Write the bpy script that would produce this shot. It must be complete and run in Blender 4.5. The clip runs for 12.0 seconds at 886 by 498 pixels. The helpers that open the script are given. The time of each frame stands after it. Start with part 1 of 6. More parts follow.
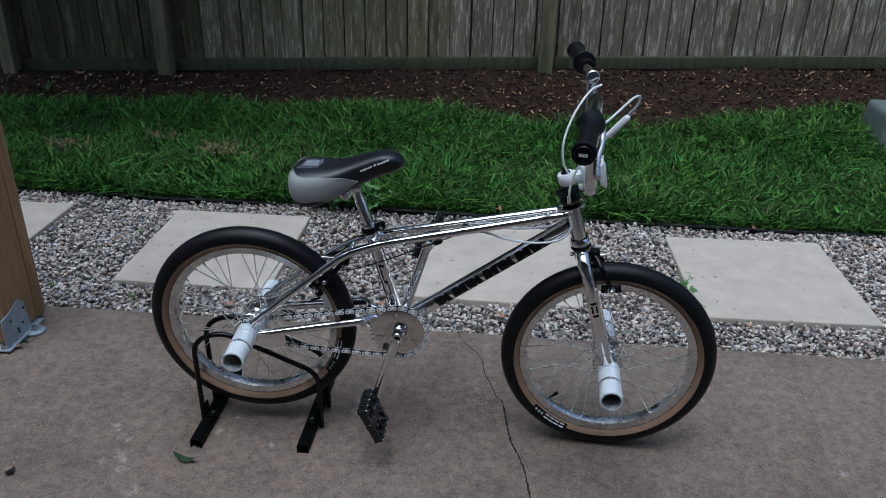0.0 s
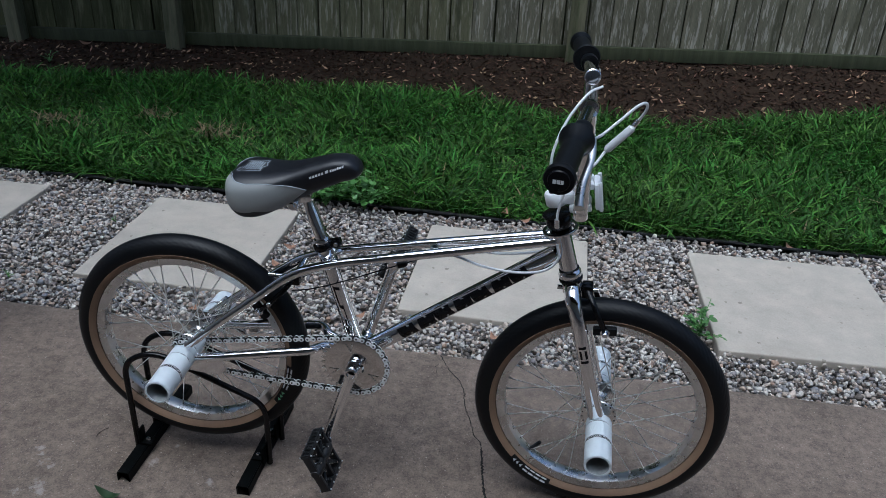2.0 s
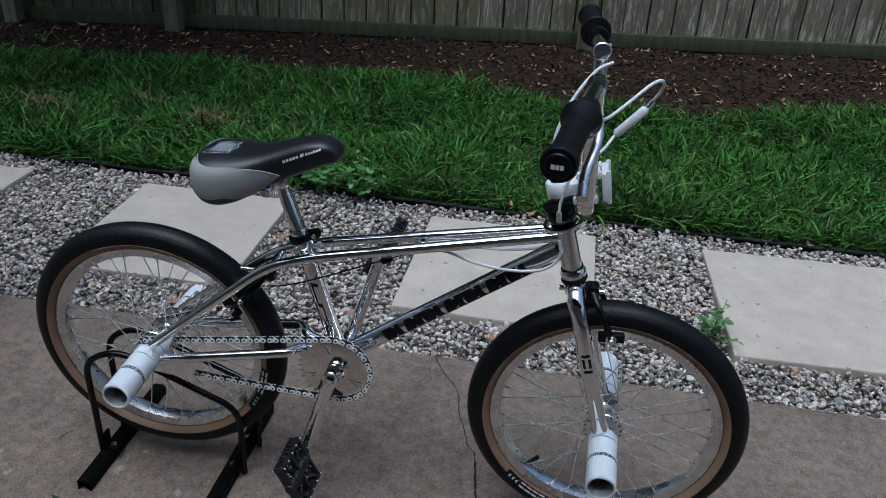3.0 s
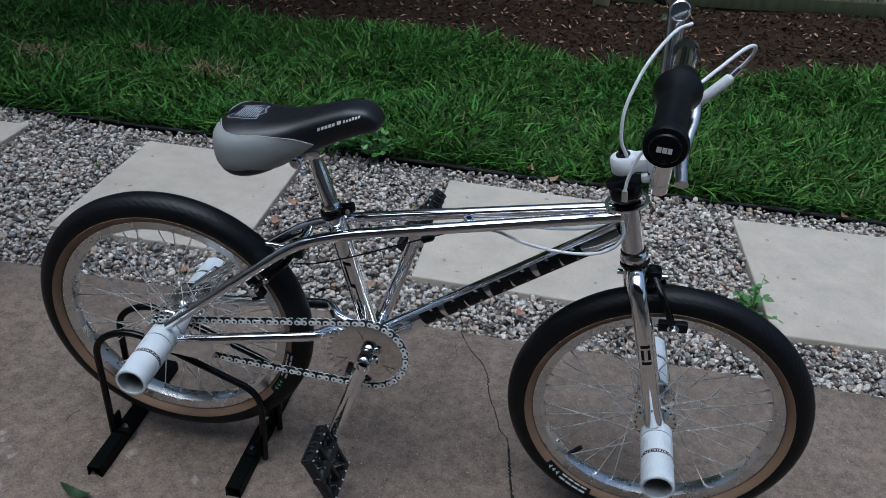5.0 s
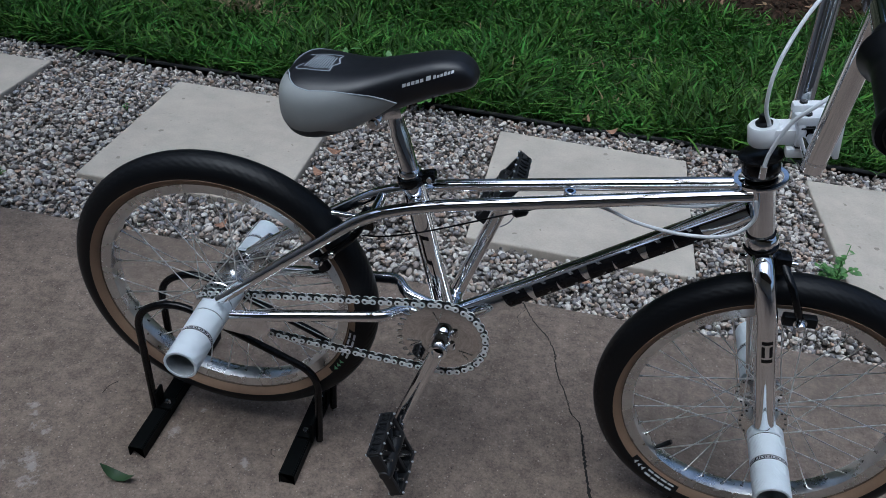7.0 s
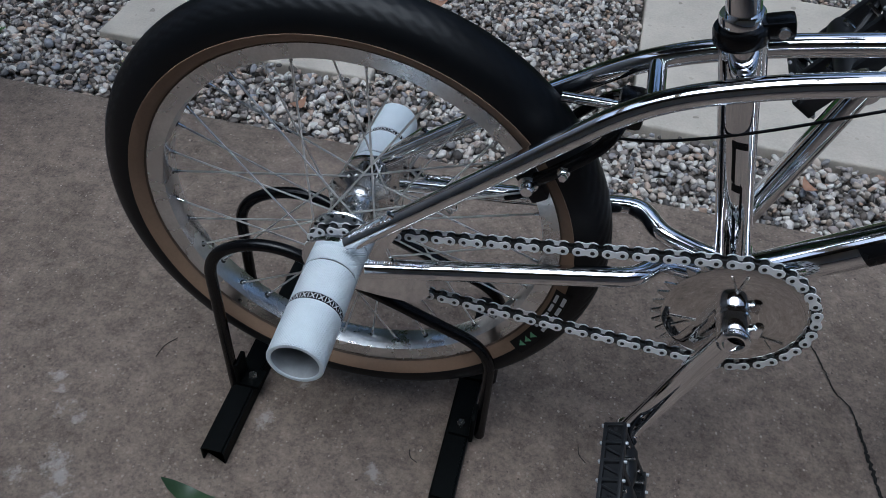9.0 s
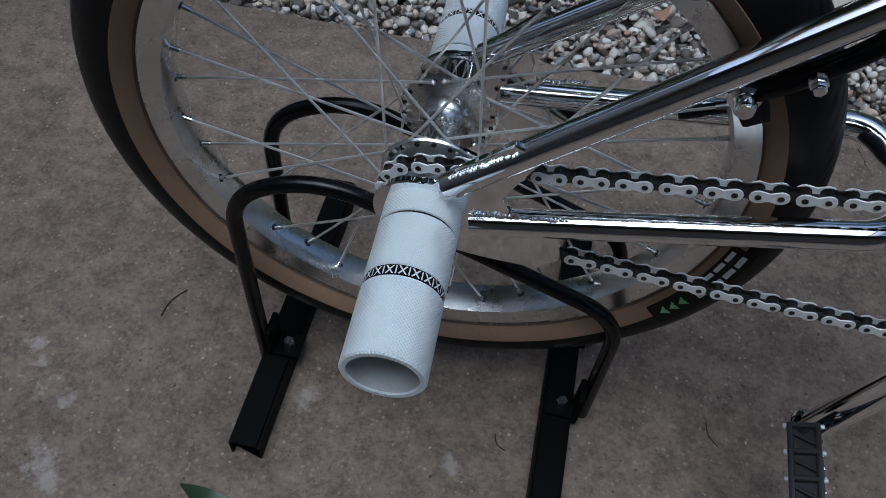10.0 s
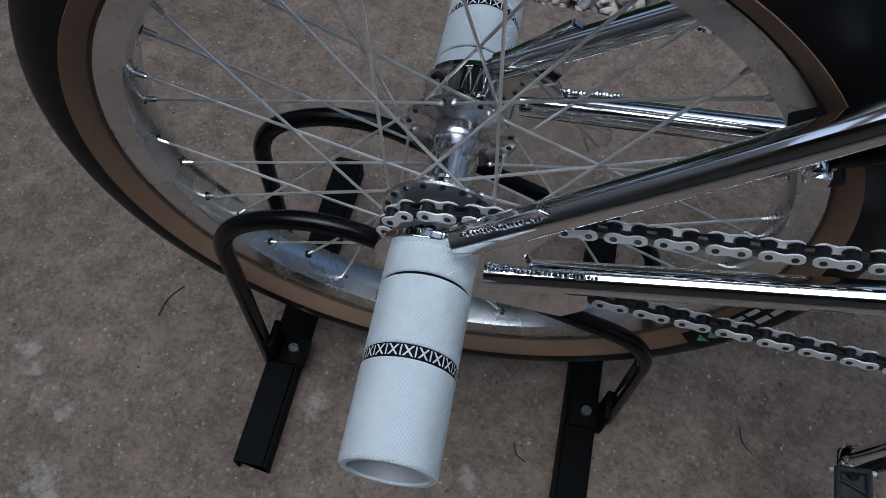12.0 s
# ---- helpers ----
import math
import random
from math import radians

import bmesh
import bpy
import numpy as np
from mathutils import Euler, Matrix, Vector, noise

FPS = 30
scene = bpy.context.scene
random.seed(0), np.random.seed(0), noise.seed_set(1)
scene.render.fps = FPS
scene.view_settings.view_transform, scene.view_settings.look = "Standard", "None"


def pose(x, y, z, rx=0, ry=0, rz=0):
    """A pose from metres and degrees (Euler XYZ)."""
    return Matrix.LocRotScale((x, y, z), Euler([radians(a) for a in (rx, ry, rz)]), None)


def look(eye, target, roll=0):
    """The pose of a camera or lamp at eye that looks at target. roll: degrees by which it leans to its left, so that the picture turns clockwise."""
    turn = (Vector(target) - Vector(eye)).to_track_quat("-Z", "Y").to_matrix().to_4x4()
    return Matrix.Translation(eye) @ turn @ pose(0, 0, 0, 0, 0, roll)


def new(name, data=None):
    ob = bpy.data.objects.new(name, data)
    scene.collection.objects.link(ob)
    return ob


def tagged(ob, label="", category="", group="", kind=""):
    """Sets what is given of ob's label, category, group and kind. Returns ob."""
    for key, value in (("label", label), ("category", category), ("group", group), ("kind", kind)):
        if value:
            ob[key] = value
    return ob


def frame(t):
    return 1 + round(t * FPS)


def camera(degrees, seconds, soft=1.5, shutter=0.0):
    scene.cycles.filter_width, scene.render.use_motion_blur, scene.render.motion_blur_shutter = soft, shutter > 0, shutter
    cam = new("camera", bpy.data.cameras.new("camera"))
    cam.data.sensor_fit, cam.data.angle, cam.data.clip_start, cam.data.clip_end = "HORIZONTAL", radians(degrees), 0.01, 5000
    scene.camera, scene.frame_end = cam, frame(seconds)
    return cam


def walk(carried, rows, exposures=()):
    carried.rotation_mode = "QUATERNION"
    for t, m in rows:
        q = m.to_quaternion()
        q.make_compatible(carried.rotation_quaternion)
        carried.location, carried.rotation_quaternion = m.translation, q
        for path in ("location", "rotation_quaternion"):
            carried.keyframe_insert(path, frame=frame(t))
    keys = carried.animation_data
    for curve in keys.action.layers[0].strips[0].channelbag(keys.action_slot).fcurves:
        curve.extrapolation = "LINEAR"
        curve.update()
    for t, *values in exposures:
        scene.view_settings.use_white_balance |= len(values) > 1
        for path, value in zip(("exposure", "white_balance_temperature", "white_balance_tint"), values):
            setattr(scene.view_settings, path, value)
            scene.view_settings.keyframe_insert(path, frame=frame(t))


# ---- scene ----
cam = camera(58.11, 12.0, soft=0.35)
PATH = [
    (0, (0.6363, -1.7508, 1.4242), (0.4857, 0.0349, 0.5362), 1.14),
    (0.5, (0.6359, -1.7183, 1.4128), (0.4762, 0.0567, 0.5053), 1.40),
    (1, (0.6550, -1.6433, 1.3985), (0.4793, 0.1216, 0.4742), 1.66),
    (1.5, (0.7068, -1.5391, 1.3974), (0.5024, 0.2194, 0.4667), 2.08),
    (2, (0.7455, -1.4278, 1.3718), (0.5147, 0.3282, 0.4429), 2.67),
    (2.5, (0.7625, -1.3334, 1.3384), (0.5132, 0.4163, 0.4021), 2.93),
    (3, (0.7633, -1.2758, 1.3018), (0.5103, 0.4666, 0.3532), 3.14),
    (5, (0.6518, -1.1607, 1.2690), (0.4330, 0.5305, 0.2239), 4.32),
    (5.5, (0.6293, -1.1562, 1.2899), (0.4303, 0.5241, 0.2237), 4.45),
    (6, (0.5879, -1.1297, 1.2827), (0.4092, 0.5388, 0.1944), 4.98),
    (6.5, (0.5379, -1.0956, 1.2591), (0.3578, 0.5493, 0.1357), 5.58),
    (6.7, (0.5258, -1.0688, 1.2433), (0.3311, 0.5618, 0.1018), 5.54),
    (8.3, (0.3426, -0.7100, 1.0389), (0.0356, 0.7632, -0.2784), 4.48),
    (8.5, (0.2978, -0.6759, 1.0022), (0.0089, 0.7800, -0.3382), 4.61),
    (9, (0.1937, -0.5989, 0.9052), (-0.0383, 0.7890, -0.5160), 4.80),
    (9.5, (0.1035, -0.5231, 0.8203), (-0.0810, 0.7746, -0.6903), 5.40),
    (10, (0.0576, -0.4190, 0.7446), (-0.0931, 0.7713, -0.8555), 5.86),
    (10.5, (0.0413, -0.3430, 0.6918), (-0.1024, 0.7578, -0.9718), 5.40),
    (11, (0.0412, -0.2973, 0.6602), (-0.1017, 0.7381, -1.0449), 4.93),
    (11.5, (0.0424, -0.2948, 0.6751), (-0.0928, 0.6966, -1.0566), 4.90),
    (12, (0.0372, -0.2987, 0.7443), (-0.1058, 0.6650, -1.0024), 4.08),
]
LIGHT = [(0, -0.03, 5010, 3), (5.5, -0.08, 5030, 3), (8.5, -0.18, 5000, 3), (9.5, -0.25, 4970, 2), (10.5, -0.46, 4970, 2), (12, -0.44, 5060, 3)]
walk(cam, [(t, look(eye, target, roll)) for t, eye, target, roll in PATH], LIGHT)

# ---- world, sun, exposure ----
world = bpy.data.worlds.new("sky")
scene.world = world
world.use_nodes = True
wn, wl = world.node_tree.nodes, world.node_tree.links
sky = wn.new("ShaderNodeTexSky")
sky.sky_type = "NISHITA"
sky.sun_disc = False
sky.sun_elevation, sky.sun_rotation = radians(75), radians(206)
sky.air_density, sky.dust_density, sky.ozone_density = 1.0, 8.0, 0.6
back = wn["Background"]
back.inputs["Strength"].default_value = 0.14
wl.new(sky.outputs["Color"], back.inputs["Color"])
sun_data = bpy.data.lights.new("sun", "SUN")
sun_data.energy, sun_data.angle, sun_data.color = 1.1, radians(52), (1.0, 0.97, 0.93)
sun = new("sun", sun_data)
sun.matrix_world = look((-0.6, -1.2, 5), (0.0, 0.0, 0))


# ---- materials ----
def shader(name, base, rough=0.6, metal=0.0, spread=0.25, scale=30.0, fine=200.0, bump=0.2, depth=0.002, stretch=(1, 1, 1), rough_spread=0.1,
           island=0.0, skew=1.0, each=0.0, hue=0.0, tint=None, tint_scale=4.0, tint_amount=0.5, tint_edge=0.15, coat=0.0, spec=0.5, tint2=None, tint2_scale=20.0, tint2_from=0.6, tint2_amount=0.6, detail=4.0, crisp=0.62):
    """A surface whose colour varies at two scales, with fine relief. base: linear colour; spread: how far it varies; tint: a second colour in patches."""
    m = bpy.data.materials.new(name)
    m.use_nodes = True
    n, l = m.node_tree.nodes, m.node_tree.links
    b = n["Principled BSDF"]
    b.inputs["Metallic"].default_value = metal
    b.inputs["Coat Weight"].default_value = coat
    b.inputs["Specular IOR Level"].default_value = spec
    co = n.new("ShaderNodeTexCoord")
    mp = n.new("ShaderNodeMapping")
    mp.inputs["Scale"].default_value = stretch
    l.new(co.outputs["Object"], mp.inputs["Vector"])
    place = mp.outputs["Vector"]
    if each:
        who = n.new("ShaderNodeObjectInfo")
        move = n.new("ShaderNodeVectorMath")
        move.operation = "MULTIPLY_ADD"
        l.new(who.outputs["Random"], move.inputs[0])
        move.inputs[1].default_value = (37.0, 23.0, 51.0)
        l.new(place, move.inputs[2])
        place = move.outputs[0]

    def tex(s, detail=4.0, shift=0.0):
        t = n.new("ShaderNodeTexNoise")
        t.inputs["Scale"].default_value, t.inputs["Detail"].default_value = s, detail
        t.inputs["Roughness"].default_value = crisp
        v = place
        if shift:
            a = n.new("ShaderNodeVectorMath")
            a.inputs[1].default_value = (shift, shift * 0.7, shift * 1.3)
            l.new(v, a.inputs[0])
            v = a.outputs[0]
        l.new(v, t.inputs["Vector"])
        return t.outputs["Fac"]

    def math2(op, a, c, clamp=False):
        x = n.new("ShaderNodeMath")
        x.operation, x.use_clamp = op, clamp
        for i, v in enumerate((a, c)):
            if isinstance(v, (int, float)):
                x.inputs[i].default_value = v
            else:
                l.new(v, x.inputs[i])
        return x.outputs[0]

    def ramp(v, lo, hi):
        r = n.new("ShaderNodeMapRange")
        r.inputs["From Min"].default_value, r.inputs["From Max"].default_value = lo, hi
        l.new(v, r.inputs["Value"])
        return r.outputs[0]

    coarse, grain = tex(scale, detail), tex(fine, 3.0, 3.1)
    both = math2("ADD", math2("MULTIPLY", coarse, 0.65), math2("MULTIPLY", grain, 0.35))
    val = math2("ADD", math2("MULTIPLY", math2("SUBTRACT", both, 0.5), 4.0 * spread), 1.0)
    if island:
        g = n.new("ShaderNodeNewGeometry")
        val = math2("MULTIPLY", val, math2("ADD", math2("MULTIPLY", math2("POWER", g.outputs["Random Per Island"], skew), (skew + 1.0) * island), 1.0 - island))
    if each:
        o = n.new("ShaderNodeObjectInfo")
        val = math2("MULTIPLY", val, math2("ADD", math2("MULTIPLY", o.outputs["Random"], 2.0 * each), 1.0 - each))
    colour = n.new("ShaderNodeRGB")
    colour.outputs[0].default_value = (*base, 1)
    col = colour.outputs[0]
    if tint:
        mx = n.new("ShaderNodeMix")
        mx.data_type = "RGBA"
        l.new(math2("MULTIPLY", ramp(tex(tint_scale, 6.0, 7.7), 0.5 - tint_edge + 0.06, 0.5 + tint_edge + 0.06), tint_amount, True), mx.inputs["Factor"])
        l.new(col, mx.inputs[6])
        mx.inputs[7].default_value = (*tint, 1)
        col = mx.outputs[2]
    if tint2:
        mx = n.new("ShaderNodeMix")
        mx.data_type = "RGBA"
        l.new(math2("MULTIPLY", ramp(tex(tint2_scale, 5.0, 12.3), tint2_from, tint2_from + 0.07), tint2_amount, True), mx.inputs["Factor"])
        l.new(col, mx.inputs[6])
        mx.inputs[7].default_value = (*tint2, 1)
        col = mx.outputs[2]
    hv = n.new("ShaderNodeHueSaturation")
    l.new(col, hv.inputs["Color"])
    l.new(val, hv.inputs["Value"])
    if hue:
        g2 = n.new("ShaderNodeNewGeometry")
        wn2 = n.new("ShaderNodeTexWhiteNoise")
        wn2.noise_dimensions = "1D"
        l.new(g2.outputs["Random Per Island"], wn2.inputs["W"])
        l.new(math2("ADD", math2("MULTIPLY", wn2.outputs["Value"], 2 * hue), 0.5 - hue), hv.inputs["Hue"])
    l.new(hv.outputs[0], b.inputs["Base Color"])
    l.new(math2("ADD", math2("MULTIPLY", math2("SUBTRACT", coarse, 0.5), 2 * rough_spread), rough, True), b.inputs["Roughness"])
    if bump:
        bp = n.new("ShaderNodeBump")
        bp.inputs["Strength"].default_value, bp.inputs["Distance"].default_value = bump, depth
        l.new(both, bp.inputs["Height"])
        l.new(bp.outputs[0], b.inputs["Normal"])
    return m


CONCRETE = shader("concrete", (0.197, 0.1555, 0.125), 0.9, spread=0.95, scale=34, fine=210, spec=0.2, bump=0.8, depth=0.003, detail=13.0, crisp=0.8,
                  tint=(0.112, 0.089, 0.070), tint_scale=2.4, tint_amount=0.8, tint_edge=0.12, tint2=(0.48, 0.44, 0.40), tint2_scale=130, tint2_from=0.70, tint2_amount=0.6)


def splashed(m, spots, colour):
    """Lays pale plaster smears on a floor: ragged patches of that colour round each (x, y, radius)."""
    n, l = m.node_tree.nodes, m.node_tree.links
    geo = n.new("ShaderNodeNewGeometry")

    def op(kind, a, c=0.0, clamp=False):
        x = n.new("ShaderNodeMath")
        x.operation, x.use_clamp = kind, clamp
        for i, v in enumerate((a, c)):
            if isinstance(v, (int, float)):
                x.inputs[i].default_value = v
            else:
                l.new(v, x.inputs[i])
        return x.outputs[0]
    rag = n.new("ShaderNodeTexNoise")
    rag.inputs["Scale"].default_value, rag.inputs["Detail"].default_value, rag.inputs["Roughness"].default_value = 48.0, 9.0, 0.72
    l.new(geo.outputs["Position"], rag.inputs["Vector"])
    total = None
    for x, y, r in spots:
        d = n.new("ShaderNodeVectorMath")
        d.operation = "DISTANCE"
        d.inputs[1].default_value = (x, y, 0)
        l.new(geo.outputs["Position"], d.inputs[0])
        near = op("SUBTRACT", 1.0, op("DIVIDE", d.outputs["Value"], r), True)
        total = near if total is None else op("MAXIMUM", total, near)
    mask = op("MULTIPLY", op("SUBTRACT", op("ADD", op("MULTIPLY", total, 0.50), rag.outputs["Fac"]), 0.85), 8.0, True)
    mx = n.new("ShaderNodeMix")
    mx.data_type = "RGBA"
    b = n["Principled BSDF"]
    old = b.inputs["Base Color"].links[0].from_socket
    l.new(op("MULTIPLY", mask, op("MULTIPLY", op("GREATER_THAN", total, 0.001), 0.55)), mx.inputs["Factor"])
    l.new(old, mx.inputs[6])
    mx.inputs[7].default_value = (*colour, 1)
    l.new(mx.outputs[2], b.inputs["Base Color"])


SMEARS = [(-0.395, -0.089, 0.035), (-0.383, -0.107, 0.027), (-0.361, -0.134, 0.039), (-0.338, -0.146, 0.039), (-0.330, -0.203, 0.055), (-0.312, -0.223, 0.055), (-0.105, -0.085, 0.039), (0.050, -0.120, 0.039), (-0.303, -0.250, 0.062), (-0.240, -0.325, 0.070), (-0.368, -0.225, 0.039), (-0.078, -0.017, 0.023), (-0.52, -0.55, 0.094), (1.55, -0.064, 0.055)]


def specked(m, scale, share, size, colour, amount):
    """Scatters small grains of another colour over a surface."""
    n, l = m.node_tree.nodes, m.node_tree.links
    co = n.new("ShaderNodeTexCoord")
    vo = n.new("ShaderNodeTexVoronoi")
    vo.inputs["Scale"].default_value = scale
    wob = n.new("ShaderNodeTexNoise")
    wob.inputs["Scale"].default_value = scale * 1.6
    l.new(co.outputs["Object"], wob.inputs["Vector"])
    mad = n.new("ShaderNodeVectorMath")
    mad.operation = "MULTIPLY_ADD"
    l.new(wob.outputs["Color"], mad.inputs[0])
    mad.inputs[1].default_value = (0.5 / scale, 0.5 / scale, 0.5 / scale)
    l.new(co.outputs["Object"], mad.inputs[2])
    l.new(mad.outputs[0], vo.inputs["Vector"])
    sep = n.new("ShaderNodeSeparateColor")
    l.new(vo.outputs["Color"], sep.inputs[0])

    def op(kind, a, c):
        x = n.new("ShaderNodeMath")
        x.operation = kind
        for i, v in enumerate((a, c)):
            if isinstance(v, (int, float)):
                x.inputs[i].default_value = v
            else:
                l.new(v, x.inputs[i])
        return x.outputs[0]
    spot = op("LESS_THAN", vo.outputs["Distance"], op("MULTIPLY", sep.outputs[1], size))
    fac = op("MULTIPLY", op("MULTIPLY", spot, op("LESS_THAN", sep.outputs[0], share)), op("MULTIPLY", sep.outputs[2], amount))
    mx = n.new("ShaderNodeMix")
    mx.data_type = "RGBA"
    b = n["Principled BSDF"]
    l.new(fac, mx.inputs["Factor"])
    l.new(b.inputs["Base Color"].links[0].from_socket, mx.inputs[6])
    mx.inputs[7].default_value = (*colour, 1)
    l.new(mx.outputs[2], b.inputs["Base Color"])


specked(CONCRETE, 190, 0.42, 0.45, (0.42, 0.37, 0.31), 0.75)
specked(CONCRETE, 150, 0.40, 0.42, (0.055, 0.044, 0.036), 0.75)
specked(CONCRETE, 60, 0.14, 0.26, (0.36, 0.32, 0.27), 0.7)
specked(CONCRETE, 26, 0.06, 0.14, (0.48, 0.44, 0.40), 0.8)
specked(CONCRETE, 18, 0.08, 0.085, (0.035, 0.030, 0.026), 1.0)
splashed(CONCRETE, SMEARS, (0.42, 0.39, 0.36))
CRACK = shader("crack_dirt", (0.010, 0.009, 0.007), 0.95, spread=0.3)
PAVER = shader("cast_stone", (0.455, 0.408, 0.340), 0.85, spread=0.22, scale=11, fine=190, bump=0.5, depth=0.003, each=0.05, detail=8.0,
               tint=(0.43, 0.375, 0.31), tint_scale=5, tint_amount=0.5, tint_edge=0.1, tint2=(0.24, 0.21, 0.17), tint2_scale=26, tint2_from=0.69, tint2_amount=0.7)
specked(PAVER, 17, 0.42, 0.15, (0.17, 0.145, 0.115), 0.9)
specked(PAVER, 52, 0.30, 0.24, (0.28, 0.245, 0.20), 0.7)
specked(PAVER, 6, 0.32, 0.095, (0.15, 0.125, 0.10), 0.9)
GRIT = shader("gravel_grit", (0.095, 0.081, 0.068), 0.95, spread=0.4, scale=40, fine=200, bump=0.6, depth=0.004)
SOIL = shader("soil", (0.05, 0.038, 0.028), 0.95, spread=0.4, scale=6, fine=80, bump=0.6, depth=0.01)
LAWN_SOIL = shader("thatch", (0.018, 0.030, 0.007), 0.95, spread=0.4, scale=9, fine=90, bump=0.6, depth=0.01)
GRASS = shader("grass", (0.044, 0.112, 0.016), 0.6, spec=0.16, spread=0.3, scale=2.2, fine=30, bump=0.0, island=0.55, skew=2.0, hue=0.018, tint=(0.060, 0.106, 0.020), tint_scale=1.6, tint_amount=0.5)
STRAW = shader("dry_grass", (0.19, 0.145, 0.075), 0.8, spread=0.2, bump=0.0, island=0.5)
MULCH = shader("mulch", (0.036, 0.0205, 0.0125), 0.95, spread=0.3, scale=20, bump=0.4, spec=0.2, island=0.8, hue=0.015)
DRY_LEAF = shader("dry_leaf", (0.27, 0.165, 0.095), 0.8, spread=0.25, bump=0.2, island=0.5, hue=0.02)
DARK_LEAF = shader("dark_green_leaf", (0.028, 0.055, 0.020), 0.4, spread=0.25, bump=0.2)
GREEN_LEAF = shader("green_leaf", (0.085, 0.195, 0.045), 0.45, spread=0.25, bump=0.2, island=0.25)
FENCE = shader("weathered_boards", (0.165, 0.155, 0.106), 0.95, spread=0.6, scale=6, fine=70, stretch=(4.0, 4.0, 0.45), bump=0.8, depth=0.005, each=0.14, spec=0.15, detail=8.0,
               tint=(0.42, 0.395, 0.32), tint_scale=16, tint_amount=0.75, tint_edge=0.035, tint2=(0.060, 0.062, 0.036), tint2_scale=3.0, tint2_from=0.56, tint2_amount=0.6)
# Boards darken towards the left: algae, with tree shade put into the colour.
FENCE_ALGAE_SHADED = shader("shaded_algae_boards", (0.062, 0.064, 0.030), 0.95, spread=0.4, scale=7, fine=40, stretch=(3, 3, 0.35), bump=0.6, depth=0.004, each=0.2, spec=0.2,
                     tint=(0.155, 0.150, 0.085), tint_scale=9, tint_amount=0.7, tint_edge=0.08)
FENCE_MID = shader("half_shaded_green_boards", (0.145, 0.140, 0.080), 0.95, spread=0.55, scale=6, fine=60, stretch=(3.5, 3.5, 0.4), bump=0.7, depth=0.004, each=0.16, spec=0.15, detail=7.0,
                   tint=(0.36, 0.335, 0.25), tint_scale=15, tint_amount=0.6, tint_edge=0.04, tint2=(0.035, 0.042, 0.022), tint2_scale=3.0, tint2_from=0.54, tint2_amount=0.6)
POST_WOOD = shader("greening_post", (0.17, 0.158, 0.092), 0.9, spread=0.4, scale=8, fine=50, stretch=(3, 3, 0.35), bump=0.6, depth=0.004, each=0.12,
                   tint=(0.040, 0.056, 0.016), tint_scale=4, tint_amount=0.75, tint_edge=0.1)
FENCE_MOSS = shader("mossy_rail", (0.032, 0.038, 0.014), 0.9, spread=0.3, scale=8, fine=40, stretch=(3, 3, 0.35), bump=0.6, depth=0.004, each=0.12,
                    tint=(0.080, 0.080, 0.044), tint_scale=7, tint_amount=0.6)
TIMBER = shader("treated_timber", (0.36, 0.225, 0.105), 0.75, spread=0.3, scale=5, fine=30, stretch=(7, 7, 0.5), bump=0.4, depth=0.003, tint=(0.14, 0.08, 0.045), tint_scale=6, tint_amount=0.6)
GALVANISED = shader("galvanised_steel", (0.34, 0.40, 0.45), 0.55, metal=0.4, spread=0.3, scale=25, fine=90, bump=0.15)
PLASTIC_BOX = shader("grey_green_plastic", (0.115, 0.135, 0.130), 0.6, spread=0.12, scale=12, bump=0.2)
EDGING = shader("black_edging", (0.012, 0.012, 0.012), 0.6, spread=0.2)
# Tone of the unseen added walls, pale so the chrome reflects brighter.
ADDED_WALL = shader("added_wall_siding", (0.52, 0.49, 0.45), 0.9, spread=0.15, scale=2, fine=40, bump=0.3)
UNSEEN_WOODS = shader("unseen_woods", (0.03, 0.042, 0.02), 0.95, spread=0.6, scale=0.9, fine=6, bump=0.0)
CROWN = shader("tree_leaves", (0.035, 0.07, 0.018), 0.6, spread=0.3, scale=2, bump=0.0, island=0.5)
COVER_BOARDS = shader("unseen_cover_boards", (0.12, 0.10, 0.08), 0.9, spread=0.2, scale=4, stretch=(0.4, 6, 1), bump=0.2)
BARK = shader("bark", (0.09, 0.07, 0.055), 0.95, spread=0.4, scale=9, fine=50, stretch=(2, 2, 0.5), bump=0.8, depth=0.02)
CHROME = shader("chrome", (0.87, 0.88, 0.90), 0.06, metal=1.0, spread=0.03, scale=14, fine=300, bump=0.03, depth=0.0006, rough_spread=0.04)
RING_METAL = shader("polished_ring", (0.72, 0.71, 0.70), 0.045, metal=1.0, spread=0.06, scale=40, fine=300, bump=0.05, depth=0.0004, rough_spread=0.02)
HUB_METAL = shader("turned_hub", (0.80, 0.80, 0.79), 0.21, metal=1.0, spread=0.12, scale=90, fine=500, bump=0.1, depth=0.0005, rough_spread=0.12, stretch=(1, 0.15, 1))
STEEL = shader("steel", (0.68, 0.68, 0.67), 0.25, metal=1.0, spread=0.15, scale=60, fine=400, bump=0.05, depth=0.0004)
SPOKE = shader("stainless_spoke", (0.78, 0.765, 0.74), 0.32, metal=0.65, spread=0.08, scale=60, bump=0.0)
ALLOY = shader("anodised_alloy", (0.71, 0.72, 0.725), 0.28, metal=1.0, spread=0.22, scale=22, fine=300, bump=0.1, depth=0.0005, rough_spread=0.12)
TREAD = shader("tread_rubber", (0.0036, 0.0042, 0.0054), 0.45, spec=0.25, spread=0.3, scale=18, fine=250, bump=0.25, depth=0.0006)
SKINWALL = shader("skinwall", (0.232, 0.152, 0.096), 0.7, spread=0.18, scale=14, fine=300, bump=0.25, depth=0.0005)
